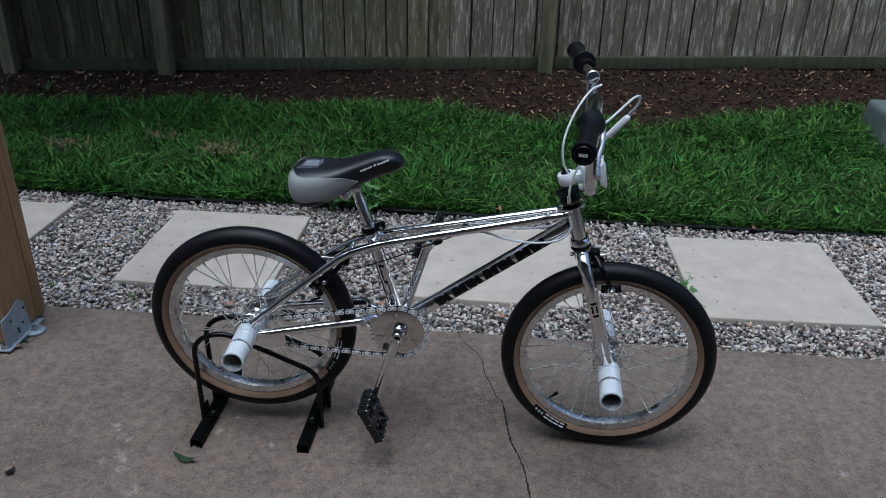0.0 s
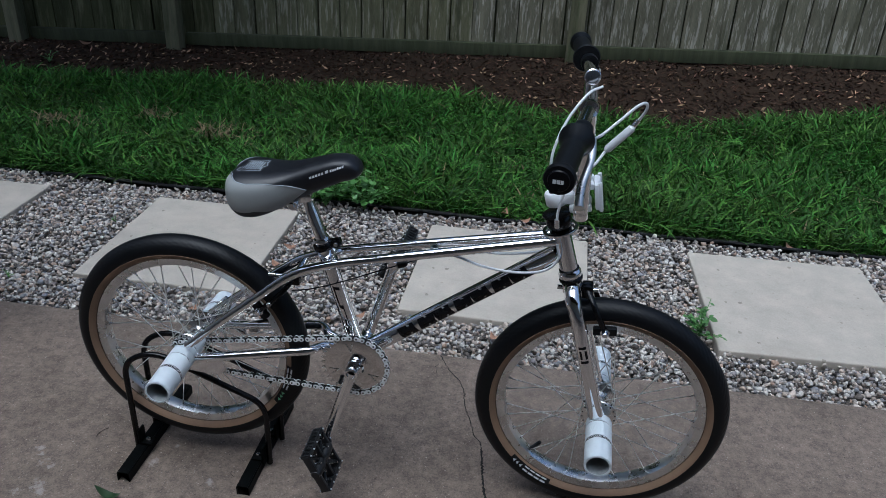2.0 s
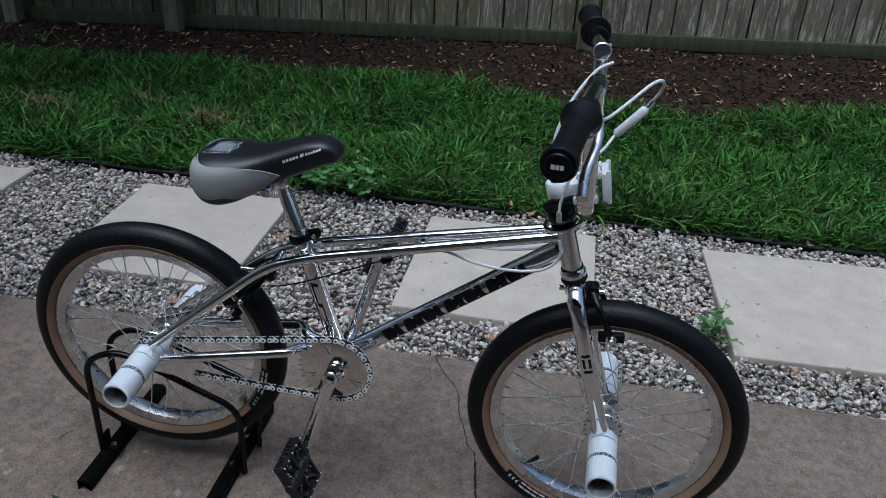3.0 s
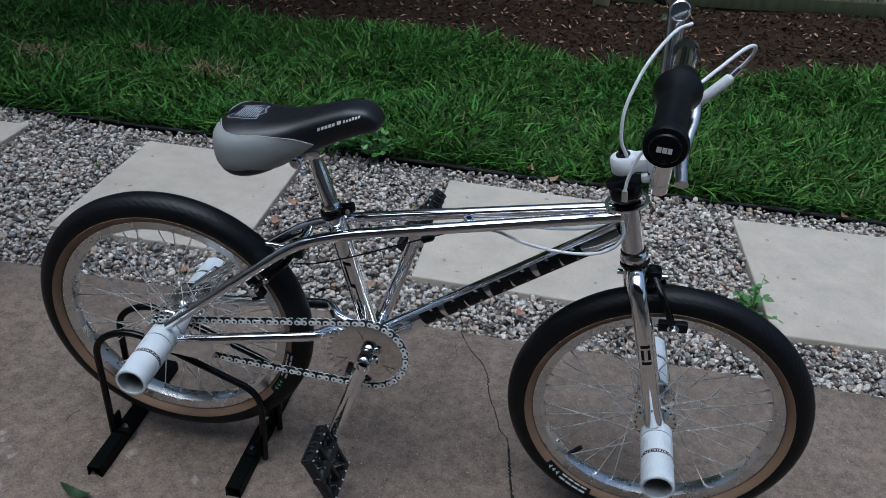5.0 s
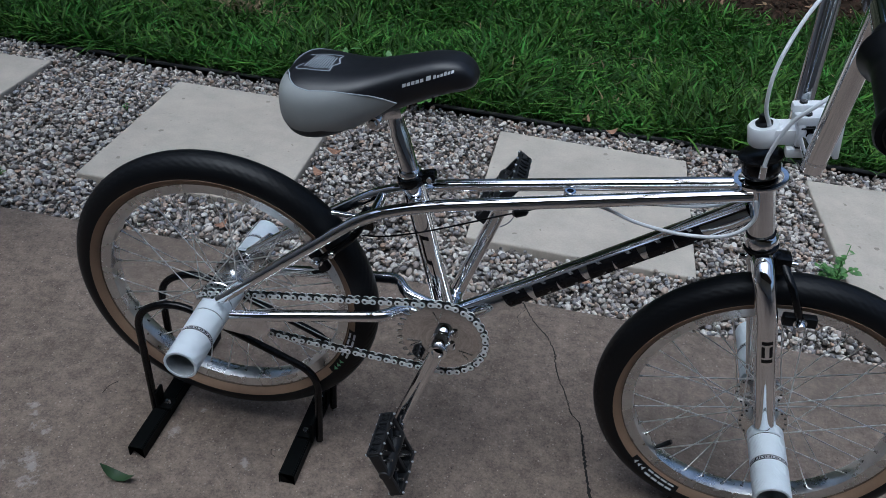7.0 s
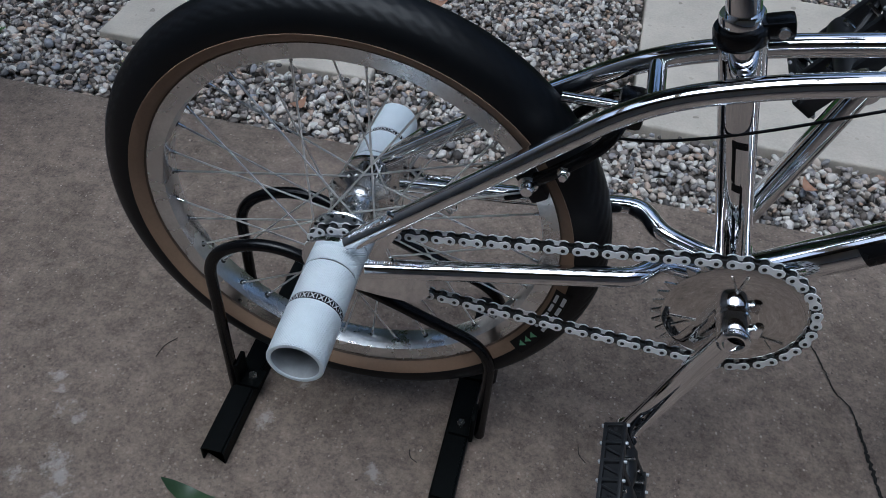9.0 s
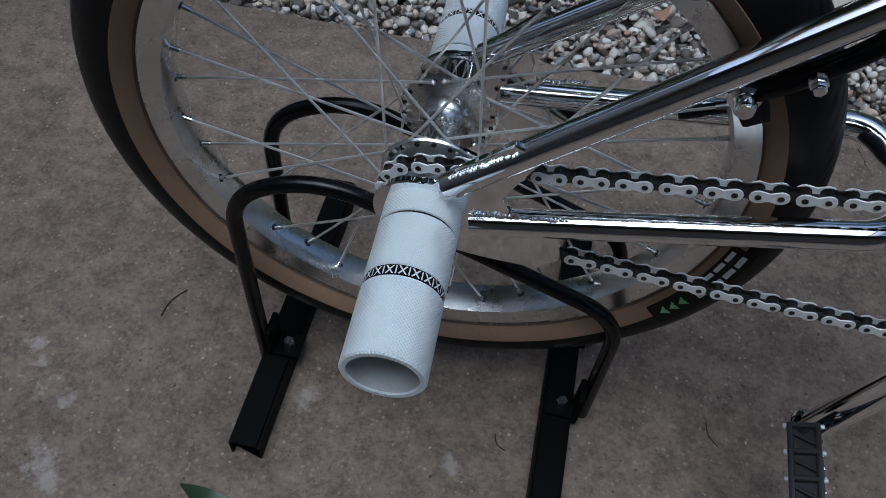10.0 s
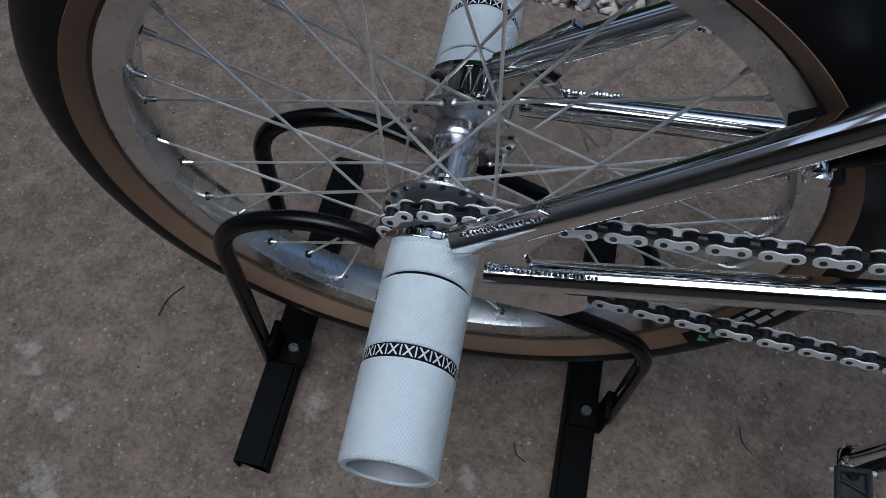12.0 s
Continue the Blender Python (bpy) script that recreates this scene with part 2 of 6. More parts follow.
BEAD = shader("bead_rubber", (0.085, 0.058, 0.040), 0.7, spread=0.2, scale=14, fine=300, bump=0.2, depth=0.0004)
BLACK_PAINT = shader("black_powder_coat", (0.0035, 0.0035, 0.004), 0.22, spec=0.28, spread=0.3, scale=40, fine=300, bump=0.1, depth=0.0004, coat=0.0)
BLACK_STEEL = shader("black_channel", (0.0025, 0.003, 0.003), 0.5, spec=0.06, spread=0.4, scale=25, fine=250, bump=0.2, depth=0.0006)
BLACK_PLASTIC = shader("black_plastic", (0.005, 0.0055, 0.0065), 0.42, spec=0.22, spread=0.25, scale=40, fine=300, bump=0.15, depth=0.0005)
BLACK_GLOSS = shader("black_decal", (0.006, 0.006, 0.007), 0.25, spec=0.2, spread=0.1, bump=0.0)
VINYL = shader("black_vinyl", (0.008, 0.009, 0.012), 0.42, spec=0.5, spread=0.2, scale=60, fine=700, bump=0.18, depth=0.0004)
GREY_VINYL = shader("grey_vinyl", (0.285, 0.298, 0.292), 0.55, spread=0.06, scale=60, fine=700, bump=0.18, depth=0.0004)
WHITE_PAINT = shader("white_paint", (0.74, 0.76, 0.78), 0.4, spread=0.05, scale=30, bump=0.05, depth=0.0004)
WHITE_CABLE = shader("white_cable", (0.72, 0.74, 0.76), 0.4, spread=0.05, bump=0.0)
PALE_PRINT = shader("pale_print", (0.66, 0.68, 0.70), 0.5, spread=0.1, bump=0.0)
EMBROIDERY = shader("grey_thread", (0.30, 0.335, 0.37), 0.8, spread=0.2, scale=200, bump=0.2)
SILVER_PRINT = shader("silver_print", (0.50, 0.51, 0.52), 0.25, metal=0.8, spread=0.1, bump=0.0)
GREEN_PRINT = shader("green_print", (0.20, 0.46, 0.24), 0.5, spread=0.1, bump=0.0)
BORE = shader("grey_bore", (0.42, 0.44, 0.455), 0.5, metal=0.3, spread=0.2, scale=60)
LINK = shader("nickel_links", (0.93, 0.94, 0.94), 0.33, metal=0.12, spread=0.1, scale=80, bump=0.05, depth=0.0003)
PEDAL = shader("pedal_nylon", (0.010, 0.0105, 0.012), 0.42, spec=0.4, spread=0.25, scale=40, fine=300, bump=0.15, depth=0.0005)
LINK_DARK = shader("dark_links", (0.05, 0.05, 0.05), 0.35, metal=0.8, spread=0.2, scale=80, bump=0.05, depth=0.0003)


def knurled(name, base):
    """White coated steel with a diamond knurl round the y axis."""
    m = shader(name, base, 0.42, metal=0.15, spread=0.05, scale=40, bump=0.0)
    n, l = m.node_tree.nodes, m.node_tree.links
    co = n.new("ShaderNodeTexCoord")
    sep = n.new("ShaderNodeSeparateXYZ")
    l.new(co.outputs["Object"], sep.inputs[0])

    def op(kind, a, c=0.0):
        x = n.new("ShaderNodeMath")
        x.operation = kind
        for i, v in enumerate((a, c)):
            if isinstance(v, (int, float)):
                x.inputs[i].default_value = v
            else:
                l.new(v, x.inputs[i])
        return x.outputs[0]
    turn = op("MULTIPLY", op("ARCTAN2", sep.outputs["Z"], sep.outputs["X"]), 33.0)
    run = op("MULTIPLY", sep.outputs["Y"], 1230.0)
    high = op("MULTIPLY", op("ABSOLUTE", op("SINE", op("ADD", turn, run))), op("ABSOLUTE", op("SINE", op("SUBTRACT", turn, run))))
    bp = n.new("ShaderNodeBump")
    bp.inputs["Strength"].default_value, bp.inputs["Distance"].default_value = 0.66, 0.0008
    l.new(high, bp.inputs["Height"])
    l.new(bp.outputs[0], n["Principled BSDF"].inputs["Normal"])
    return m


KNURL = knurled("knurled_white", (0.75, 0.81, 0.85))


# ---- mesh helpers ----
def mesh_of(name, bm, material, smooth=True, angle=40):
    me = bpy.data.meshes.new(name)
    bmesh.ops.recalc_face_normals(bm, faces=bm.faces)
    if smooth:
        for f in bm.faces:
            f.smooth = True
        for e in bm.edges:
            e.smooth = len(e.link_faces) == 2 and e.calc_face_angle(0) < radians(angle)
    bm.to_mesh(me)
    bm.free()
    me.materials.append(material)
    return me


def thing(name, label, category, at=(0, 0, 0), group="", kind=""):
    ob = new(name)
    ob.location = at
    ob.empty_display_size = 0.05
    return tagged(ob, label, category, group, kind)


def part(name, bm, material, parent=None, label="", smooth=True, angle=40):
    ob = new(name, mesh_of(name, bm, material, smooth, angle))
    if parent:
        ob.parent = parent
    return tagged(ob, label)


def shared(name, me, parent, m, label=""):
    ob = new(name, me)
    if parent:
        ob.parent = parent
    ob.matrix_local = m
    return tagged(ob, label)


def curve_points(points, steps=6):
    """A smooth line through the points (Catmull-Rom)."""
    p = [Vector(q) for q in points]
    p = [2 * p[0] - p[1]] + p + [2 * p[-1] - p[-2]]
    out = []
    for a, b, c, d in zip(p, p[1:], p[2:], p[3:]):
        for k in range(steps):
            t = k / steps
            out.append(0.5 * (2 * b + (c - a) * t + (2 * a - 5 * b + 4 * c - d) * t * t + (3 * b - a - 3 * c + d) * t ** 3))
    return out + [p[-2]]


def rounded(points, radius, steps=6):
    """A polyline with its corners rounded."""
    p = [Vector(q) for q in points]
    out = [p[0]]
    for a, b, c in zip(p, p[1:], p[2:]):
        u, v = (a - b), (c - b)
        r = min(radius, u.length * 0.49, v.length * 0.49)
        s, e = b + u.normalized() * r, b + v.normalized() * r
        for k in range(steps + 1):
            t = k / steps
            out.append((1 - t) ** 2 * s + 2 * t * (1 - t) * b + t * t * e)
    return out + [p[-1]]


def tube(bm, points, radius, sides=16, caps=True, flat=None):
    """A round tube along points; radius may be one number or one for each point. flat: (width, height) factors."""
    p = [Vector(q) for q in points]
    rad = radius if isinstance(radius, (list, tuple)) else [radius] * len(p)
    up = None
    rings = []
    for i, q in enumerate(p):
        d = ((p[min(i + 1, len(p) - 1)] - q).normalized() + (q - p[max(i - 1, 0)]).normalized())
        d = d.normalized() if d.length > 1e-9 else Vector((0, 0, 1))
        if up is None:
            up = Vector((0, 0, 1)) if abs(d.z) < 0.9 else Vector((1, 0, 0))
        side = d.cross(up).normalized()
        up = side.cross(d).normalized()
        wx, wy = flat or (1, 1)
        rings.append([bm.verts.new(q + rad[i] * (wx * math.cos(a) * side + wy * math.sin(a) * up))
                      for a in (2 * math.pi * k / sides for k in range(sides))])
    for a, b in zip(rings, rings[1:]):
        for k in range(sides):
            bm.faces.new((a[k], a[(k + 1) % sides], b[(k + 1) % sides], b[k]))
    if caps:
        bm.faces.new(rings[0][::-1])
        bm.faces.new(rings[-1])
    return bm


def lathe(bm, profile, m=None, sides=32, closed=False):
    """Turns (radius, along) pairs round the y axis; m places it. closed: the profile is a loop."""
    m = m or Matrix()
    rings = []
    for r, y in profile:
        if r < 1e-6:
            rings.append([bm.verts.new(m @ Vector((0, y, 0)))])
        else:
            rings.append([bm.verts.new(m @ Vector((r * math.cos(a), y, r * math.sin(a)))) for a in (2 * math.pi * k / sides for k in range(sides))])
    pairs = list(zip(rings, rings[1:])) + ([(rings[-1], rings[0])] if closed else [])
    for a, b in pairs:
        for k in range(sides):
            q = [a[k % len(a)], a[(k + 1) % len(a)], b[(k + 1) % len(b)], b[k % len(b)]]
            q = list(dict.fromkeys(q))
            if len(q) > 2:
                bm.faces.new(q)
    return bm


def box(bm, size, m=None, bevel=0.0, segments=2):
    """A box of that size, centred, with rounded edges."""
    r = bmesh.ops.create_cube(bm, size=1, matrix=(m or Matrix()) @ Matrix.Diagonal((*size, 1)))
    if bevel:
        edges = list({e for v in r["verts"] for e in v.link_edges})
        bmesh.ops.bevel(bm, geom=edges, offset=bevel, segments=segments, affect="EDGES", profile=0.6)
    return bm


def slab_of(bm, outline, thick, m=None):
    """A plate: the outline (x, z) drawn out along y by thick, centred."""
    m = m or Matrix()
    a = [bm.verts.new(m @ Vector((x, -thick / 2, z))) for x, z in outline]
    b = [bm.verts.new(m @ Vector((x, thick / 2, z))) for x, z in outline]
    bm.faces.new(a)
    bm.faces.new(b[::-1])
    for i in range(len(a)):
        j = (i + 1) % len(a)
        bm.faces.new((a[j], a[i], b[i], b[j]))
    return bm


def along(a, b):
    """The pose at a whose y axis points to b."""
    a, b = Vector(a), Vector(b)
    return Matrix.Translation(a) @ (b - a).to_track_quat("Y", "Z").to_matrix().to_4x4()


def B():
    return bmesh.new()


# ---- ground and setting ----
SLAB_EDGE, LAWN_EDGE, FENCE_Y = 0.500, 1.505, 3.58


def rise(x):
    """The bed along the fence climbs a little along its length."""
    return 0.098 + 0.042 * x


def sheet(x0, x1, y0, y1, z, nx, ny):
    bm = B()
    grid = [[bm.verts.new((x0 + (x1 - x0) * i / nx, y0 + (y1 - y0) * j / ny, z(x0 + (x1 - x0) * i / nx, y0 + (y1 - y0) * j / ny))) for i in range(nx + 1)] for j in range(ny + 1)]
    for j in range(ny):
        for i in range(nx):
            bm.faces.new((grid[j][i], grid[j][i + 1], grid[j + 1][i + 1], grid[j + 1][i]))
    return bm


def bump_noise(x, y, s, a):
    return a * noise.noise(Vector((x * s, y * s, 0.3)))


def bed_edge(x):
    """Where grass gives way to mulch: a ragged line that wanders along the bed."""
    line = ((-4.5, 2.74), (-2.36, 2.74), (-1.4, 2.83), (-0.52, 2.88), (-0.06, 2.86), (0.24, 2.82), (0.64, 2.74), (0.94, 2.63), (1.29, 2.68), (1.74, 2.76), (2.14, 2.88), (2.44, 2.98), (5, 3.00))
    for (a, ya), (b, yb) in zip(line, line[1:]):
        if x <= b:
            return ya + (yb - ya) * (x - a) / (b - a) + bump_noise(x, 1.7, 4.5, 0.06)
    return 3.0


tagged(part("ground", sheet(-300, 300, -300, 300, lambda x, y: -0.16, 4, 4), SOIL), "dark bare soil ground under the yard", "ground", kind="structure")
slab = B()
box(slab, (9.0, 5.0, 0.12), pose(0.3, SLAB_EDGE - 2.5, -0.06), 0.006)
slab = tagged(part("patio", slab, CONCRETE), "brown-grey weathered concrete patio slab with a crack", "patio", kind="structure")
tagged(part("gravel_bed", sheet(-4.2, 4.8, SLAB_EDGE, LAWN_EDGE, lambda x, y: -0.042 + bump_noise(x, y, 4, 0.004), 60, 10), GRIT), "dark soil bed under loose gravel", "ground", kind="structure")
tagged(part("lawn_ground", sheet(-4.2, 4.8, LAWN_EDGE + 0.012, 3.16, lambda x, y: -0.015 - (0.06 if y > bed_edge(x) + 0.02 else 0.0) + bump_noise(x, y, 3, 0.012) + rise(x) * max(0, (y - 2.4) / 1.1), 70, 14), LAWN_SOIL),
       "green-brown thatch of a grass lawn", "ground", kind="structure")


def bed_height(x, y):
    k = max(0.0, min(1.0, (y - 2.4) / 1.1))
    return -0.005 - (0.06 if y < bed_edge(x) - 0.06 else 0.0) + rise(x) * k + bump_noise(x, y, 2.2, 0.02) + bump_noise(x + 9, y, 11, 0.012)


tagged(part("mulch_bed", sheet(-4.2, 4.8, 2.46, FENCE_Y + 0.6, bed_height, 120, 26), MULCH), "dark brown mulch bed along the fence", "ground", kind="structure")
edge_strip = B()
tube(edge_strip, [(-4.2 + 0.3 * i, LAWN_EDGE + 0.004 * math.sin(i * 1.9), -0.015 + 0.004 * math.sin(i * 2.7)) for i in range(31)], 0.007, 8)
tagged(part("lawn_edging", edge_strip, EDGING), "black lawn edging strip between gravel and grass", "edging", kind="structure")
# Unseen wall added behind the patio to close the reflections.
wall = B()
box(wall, (9.4, 0.2, 2.9), pose(1.9, -3.9, 1.35))
tagged(part("wall_house", wall, ADDED_WALL), "plain beige unseen wall added beside the patio", "wall", kind="structure")

# Unseen wall added at the left to darken that side of the slab.
wall = B()
box(wall, (0.2, 4.0, 2.9), pose(-2.5, -1.795, 1.35))
tagged(part("wall_side", wall, ADDED_WALL), "plain beige unseen wall added beside the patio", "wall", kind="structure")

# Unseen cover added to hide part of the sky and darken the chrome.
cover = B()
box(cover, (9.4, 2.25, 0.14), pose(1.9, -2.925, 2.85), 0.01)
tagged(part("ceiling_patio", cover, COVER_BOARDS), "unseen brown boarded cover added to block part of the sky", "ceiling", kind="structure")
# Unseen dark backdrop added beyond the fence to block the low sky.
bm = sheet(-40, 40, 0, 1, lambda x, y: 0, 160, 6)
for v in bm.verts:
    t = v.co.y
    v.co = Vector((v.co.x, 12 + 2 * noise.noise(Vector((v.co.x * 0.3, t * 3, 2))), -0.2 + t * (7.5 + 2.0 * noise.noise(Vector((v.co.x * 0.35, 4, 1))))))
tagged(part("backdrop_woods", bm, UNSEEN_WOODS), "unseen dark wooded backdrop added beyond the fence", "woods", kind="structure")

# the crack wanders over the slab from its edge
rnd = random.Random(4)


def crack_line(bm, pts, width):
    line = curve_points(pts, 14)
    out = []
    for i, q in enumerate(line):
        j = Vector((rnd.uniform(-1, 1), rnd.uniform(-1, 1), 0)) * (0.0006 + 0.0040 * abs(noise.noise(Vector((q.x * 23, q.y * 23, 5)))))
        out.append(Vector((q.x, q.y, 0)) + j)
    left, right = [], []
    for i, q in enumerate(out):
        d = (out[min(i + 1, len(out) - 1)] - out[max(i - 1, 0)]).normalized()
        s = Vector((-d.y, d.x, 0))
        w = width * (1.15 if q.y < 0.11 else 0.62) * (0.35 + 0.9 * abs(noise.noise(Vector((q.x * 40, q.y * 40, 1)))) + rnd.uniform(0, 0.3))
        left.append(bm.verts.new((q.x + s.x * w, q.y + s.y * w, 0.0012)))
        right.append(bm.verts.new((q.x - s.x * w, q.y - s.y * w, 0.0012)))
    for i in range(len(out) - 1):
        bm.faces.new((left[i], left[i + 1], right[i + 1], right[i]))


cr = B()
crack_line(cr, [(0.501, SLAB_EDGE - 0.004), (0.523, 0.45), (0.542, 0.42), (0.572, 0.382), (0.592, 0.335), (0.596, 0.30), (0.605, 0.262), (0.629, 0.198), (0.638, 0.165), (0.657, 0.14), (0.666, 0.095), (0.671, 0.055), (0.680, 0.0), (0.690, -0.045), (0.719, -0.126), (0.737, -0.236), (0.769, -0.40), (0.804, -0.7)], 0.0031)
crack_line(cr, [(0.512, 0.468), (0.497, 0.44), (0.503, 0.41)], 0.0012)
part("crack", cr, CRACK, slab, "dark irregular crack", smooth=False)
# stepping stones
SLABS = ((-1.897, 0.728, 0.612, 0.640), (-0.801, 0.720, 0.592, 0.650), (0.324, 0.732, 0.612, 0.642), (1.323, 0.722, 0.632, 0.656), (2.45, 0.735, 0.61, 0.65), (-3.0, 0.735, 0.61, 0.65))
for (x0, y0, w, d), turn in zip(SLABS, (0.3, 0.4, -0.6, 1.6, 0.0, 0.0)):
    bm = B()
    box(bm, (w, d, 0.05), None, 0.006, 3)
    for v in bm.verts:
        v.co.x += 0.003 * noise.noise(v.co * 6 + Vector((x0, 0, 0)))
    ob = part("stepping_stone", bm, PAVER)
    ob.matrix_basis = pose(x0 + w / 2, y0 + d / 2, -0.032, 0, 0, turn)
    tagged(ob, "square beige cast stone stepping slab set in gravel", "paver", "stepping stones in the gravel")


# ---- fence ----
fence = thing("fence", "weathered grey wooden board fence with mossy posts", "fence", (0, FENCE_Y, 0), kind="structure")
BOARD_W = 0.1435


def board_mesh(material):
    bm = B()
    box(bm, (BOARD_W - 0.008, 0.018, 1.88), None, 0.003, 1)
    return mesh_of("board", bm, material, angle=30)


# Left boards take the darker colours, which hold shade as well as algae.
boards = [board_mesh(FENCE), board_mesh(FENCE_MID), board_mesh(FENCE_ALGAE_SHADED)]
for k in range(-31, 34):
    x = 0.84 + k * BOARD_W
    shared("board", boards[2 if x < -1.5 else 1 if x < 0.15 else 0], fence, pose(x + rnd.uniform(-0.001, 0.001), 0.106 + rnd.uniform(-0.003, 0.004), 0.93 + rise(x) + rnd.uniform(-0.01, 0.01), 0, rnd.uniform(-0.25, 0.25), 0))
# Unseen strips added behind the boards so the gaps turn dark.
bm = B()
box(bm, (0.055, 0.018, 1.86), None, 0.002, 1)
batten = mesh_of("batten", bm, FENCE_MOSS, angle=30)
for k in range(-31, 33):
    x = 0.84 + (k + 0.5) * BOARD_W
    shared("batten", batten, fence, pose(x, 0.140, 0.93 + rise(x)))
for x in (-2.90, -1.765, 0.848, 3.42):
    bm = B()
    box(bm, (0.095, 0.09, 1.95), None, 0.006)
    shared("post", mesh_of("post", bm, POST_WOOD), fence, pose(x, 0.0, 0.85 + rise(x), 0, rnd.uniform(-0.4, 0.4), 0), "mossy square post")
posts = [-4.2, -2.90, -1.765, 0.848, 3.42, 4.6]
for a, b in zip(posts, posts[1:]):
    bm = B()
    box(bm, (b - a - 0.1, 0.04, 0.080), None, 0.005)
    for z in (0.042, 1.0, 1.7):
        mid = (a + b) / 2
        shared("rail", mesh_of("rail", bm.copy(), FENCE_MOSS), fence, pose(mid, 0.072, z + rise(mid), 0, -2.4, 0), "mossy bottom rail")
    bm.free()

# ---- timber post on a steel base ----
porch = thing("timber_post", "brown treated timber post on a galvanised steel base", "post", (-0.960, 0.335, 0))
for y0, y1, dx in ((-0.105, -0.048, 0.0), (-0.046, 0.056, -0.003), (0.058, 0.104, 0.0)):
    bm = B()
    box(bm, (0.14, y1 - y0, 2.38), pose(dx, (y0 + y1) / 2, 1.212), 0.004)
    part("timber_ply", bm, TIMBER, porch)
bm = B()
slab_of(bm, [(-0.125, 0.010), (0.010, 0.010), (-0.004, 0.118), (-0.030, 0.138), (-0.075, 0.118), (-0.125, 0.112)], 0.004, pose(0.0725, 0, 0, 0, 0, 90))
box(bm, (0.19, 0.20, 0.006), pose(-0.01, -0.035, 0.010), 0.002)
lathe(bm, [(0, 0.009), (0.028, 0.009), (0.032, 0.006), (0.032, 0.0), (0, 0.0)], pose(0.090, -0.002, 0.003, 90), 20)
base = part("post_base", bm, GALVANISED, porch, "galvanised steel bracket")
for x, y in ((0.092, -0.004), (0.060, -0.118)):
    bm = B()
    lathe(bm, [(0, 0.014), (0.008, 0.014), (0.010, 0.011), (0.010, 0.003), (0.013, 0.003), (0.013, 0), (0, 0)], pose(x, y, 0.012, 90), 6)
    part("anchor_bolt", bm, STEEL, base)
for y, z in ((-0.030, 0.055), (-0.058, 0.048), (-0.012, 0.098), (-0.085, 0.090), (-0.056, 0.036)):
    bm = B()
    lathe(bm, [(0, 0.003), (0.0042, 0.003), (0.0050, 0), (0, 0)], pose(0.0746, y, z, 0, 0, -90), 10)
    part("nail_head", bm, LINK_DARK, base)

# ---- timber frame that the post carries, over the open part of the patio ----
pergola = thing("pergola", "brown timber beam and rafters over the patio", "pergola", (0, 0, 0))
bm = B()
box(bm, (8.2, 0.10, 0.19), pose(2.3, 0.335, 2.50), 0.006)
part("beam", bm, TIMBER, pergola)
bm = B()
box(bm, (0.042, 2.35, 0.14), None, 0.004, 1)
rafter = mesh_of("rafter", bm, TIMBER, angle=30)
for k in range(8):
    shared("rafter", rafter, pergola, pose(-1.75 + 1.0 * k, -0.62, 2.667))

# ---- utility box in the lawn ----
bm = B()
box(bm, (0.46, 0.36, 0.34), None, 0.04, 4)
for v in bm.verts:
    k = 1.0 - 0.13 * (v.co.z + 0.17) / 0.34
    v.co.x *= k
    v.co.y *= k
ubox = part("utility_box", bm, PLASTIC_BOX)
ubox.location = (2.84, 2.72, 0.06)
tagged(ubox, "grey-green plastic utility box standing in the grass", "utility box")


# ---- bicycle ----
REAR, FRONT, CRANK = Vector((-0.0022, 0.0004, 0.3163)), Vector((0.9262, 0.0049, 0.2594)), Vector((0.392, 0.0, 0.335))
REAR_R, FRONT_R, TYRE_W = 0.2708, 0.2715, 0.0285
bike = thing("bicycle", "chrome freestyle bicycle with white pegs and skinwall tyres", "bicycle")
LEAN = Matrix.LocRotScale((0.003, 0.0, 0.0045), Euler((radians(1.3), radians(-0.97), radians(-0.36))), (0.9906,) * 3)
bike.matrix_basis = LEAN


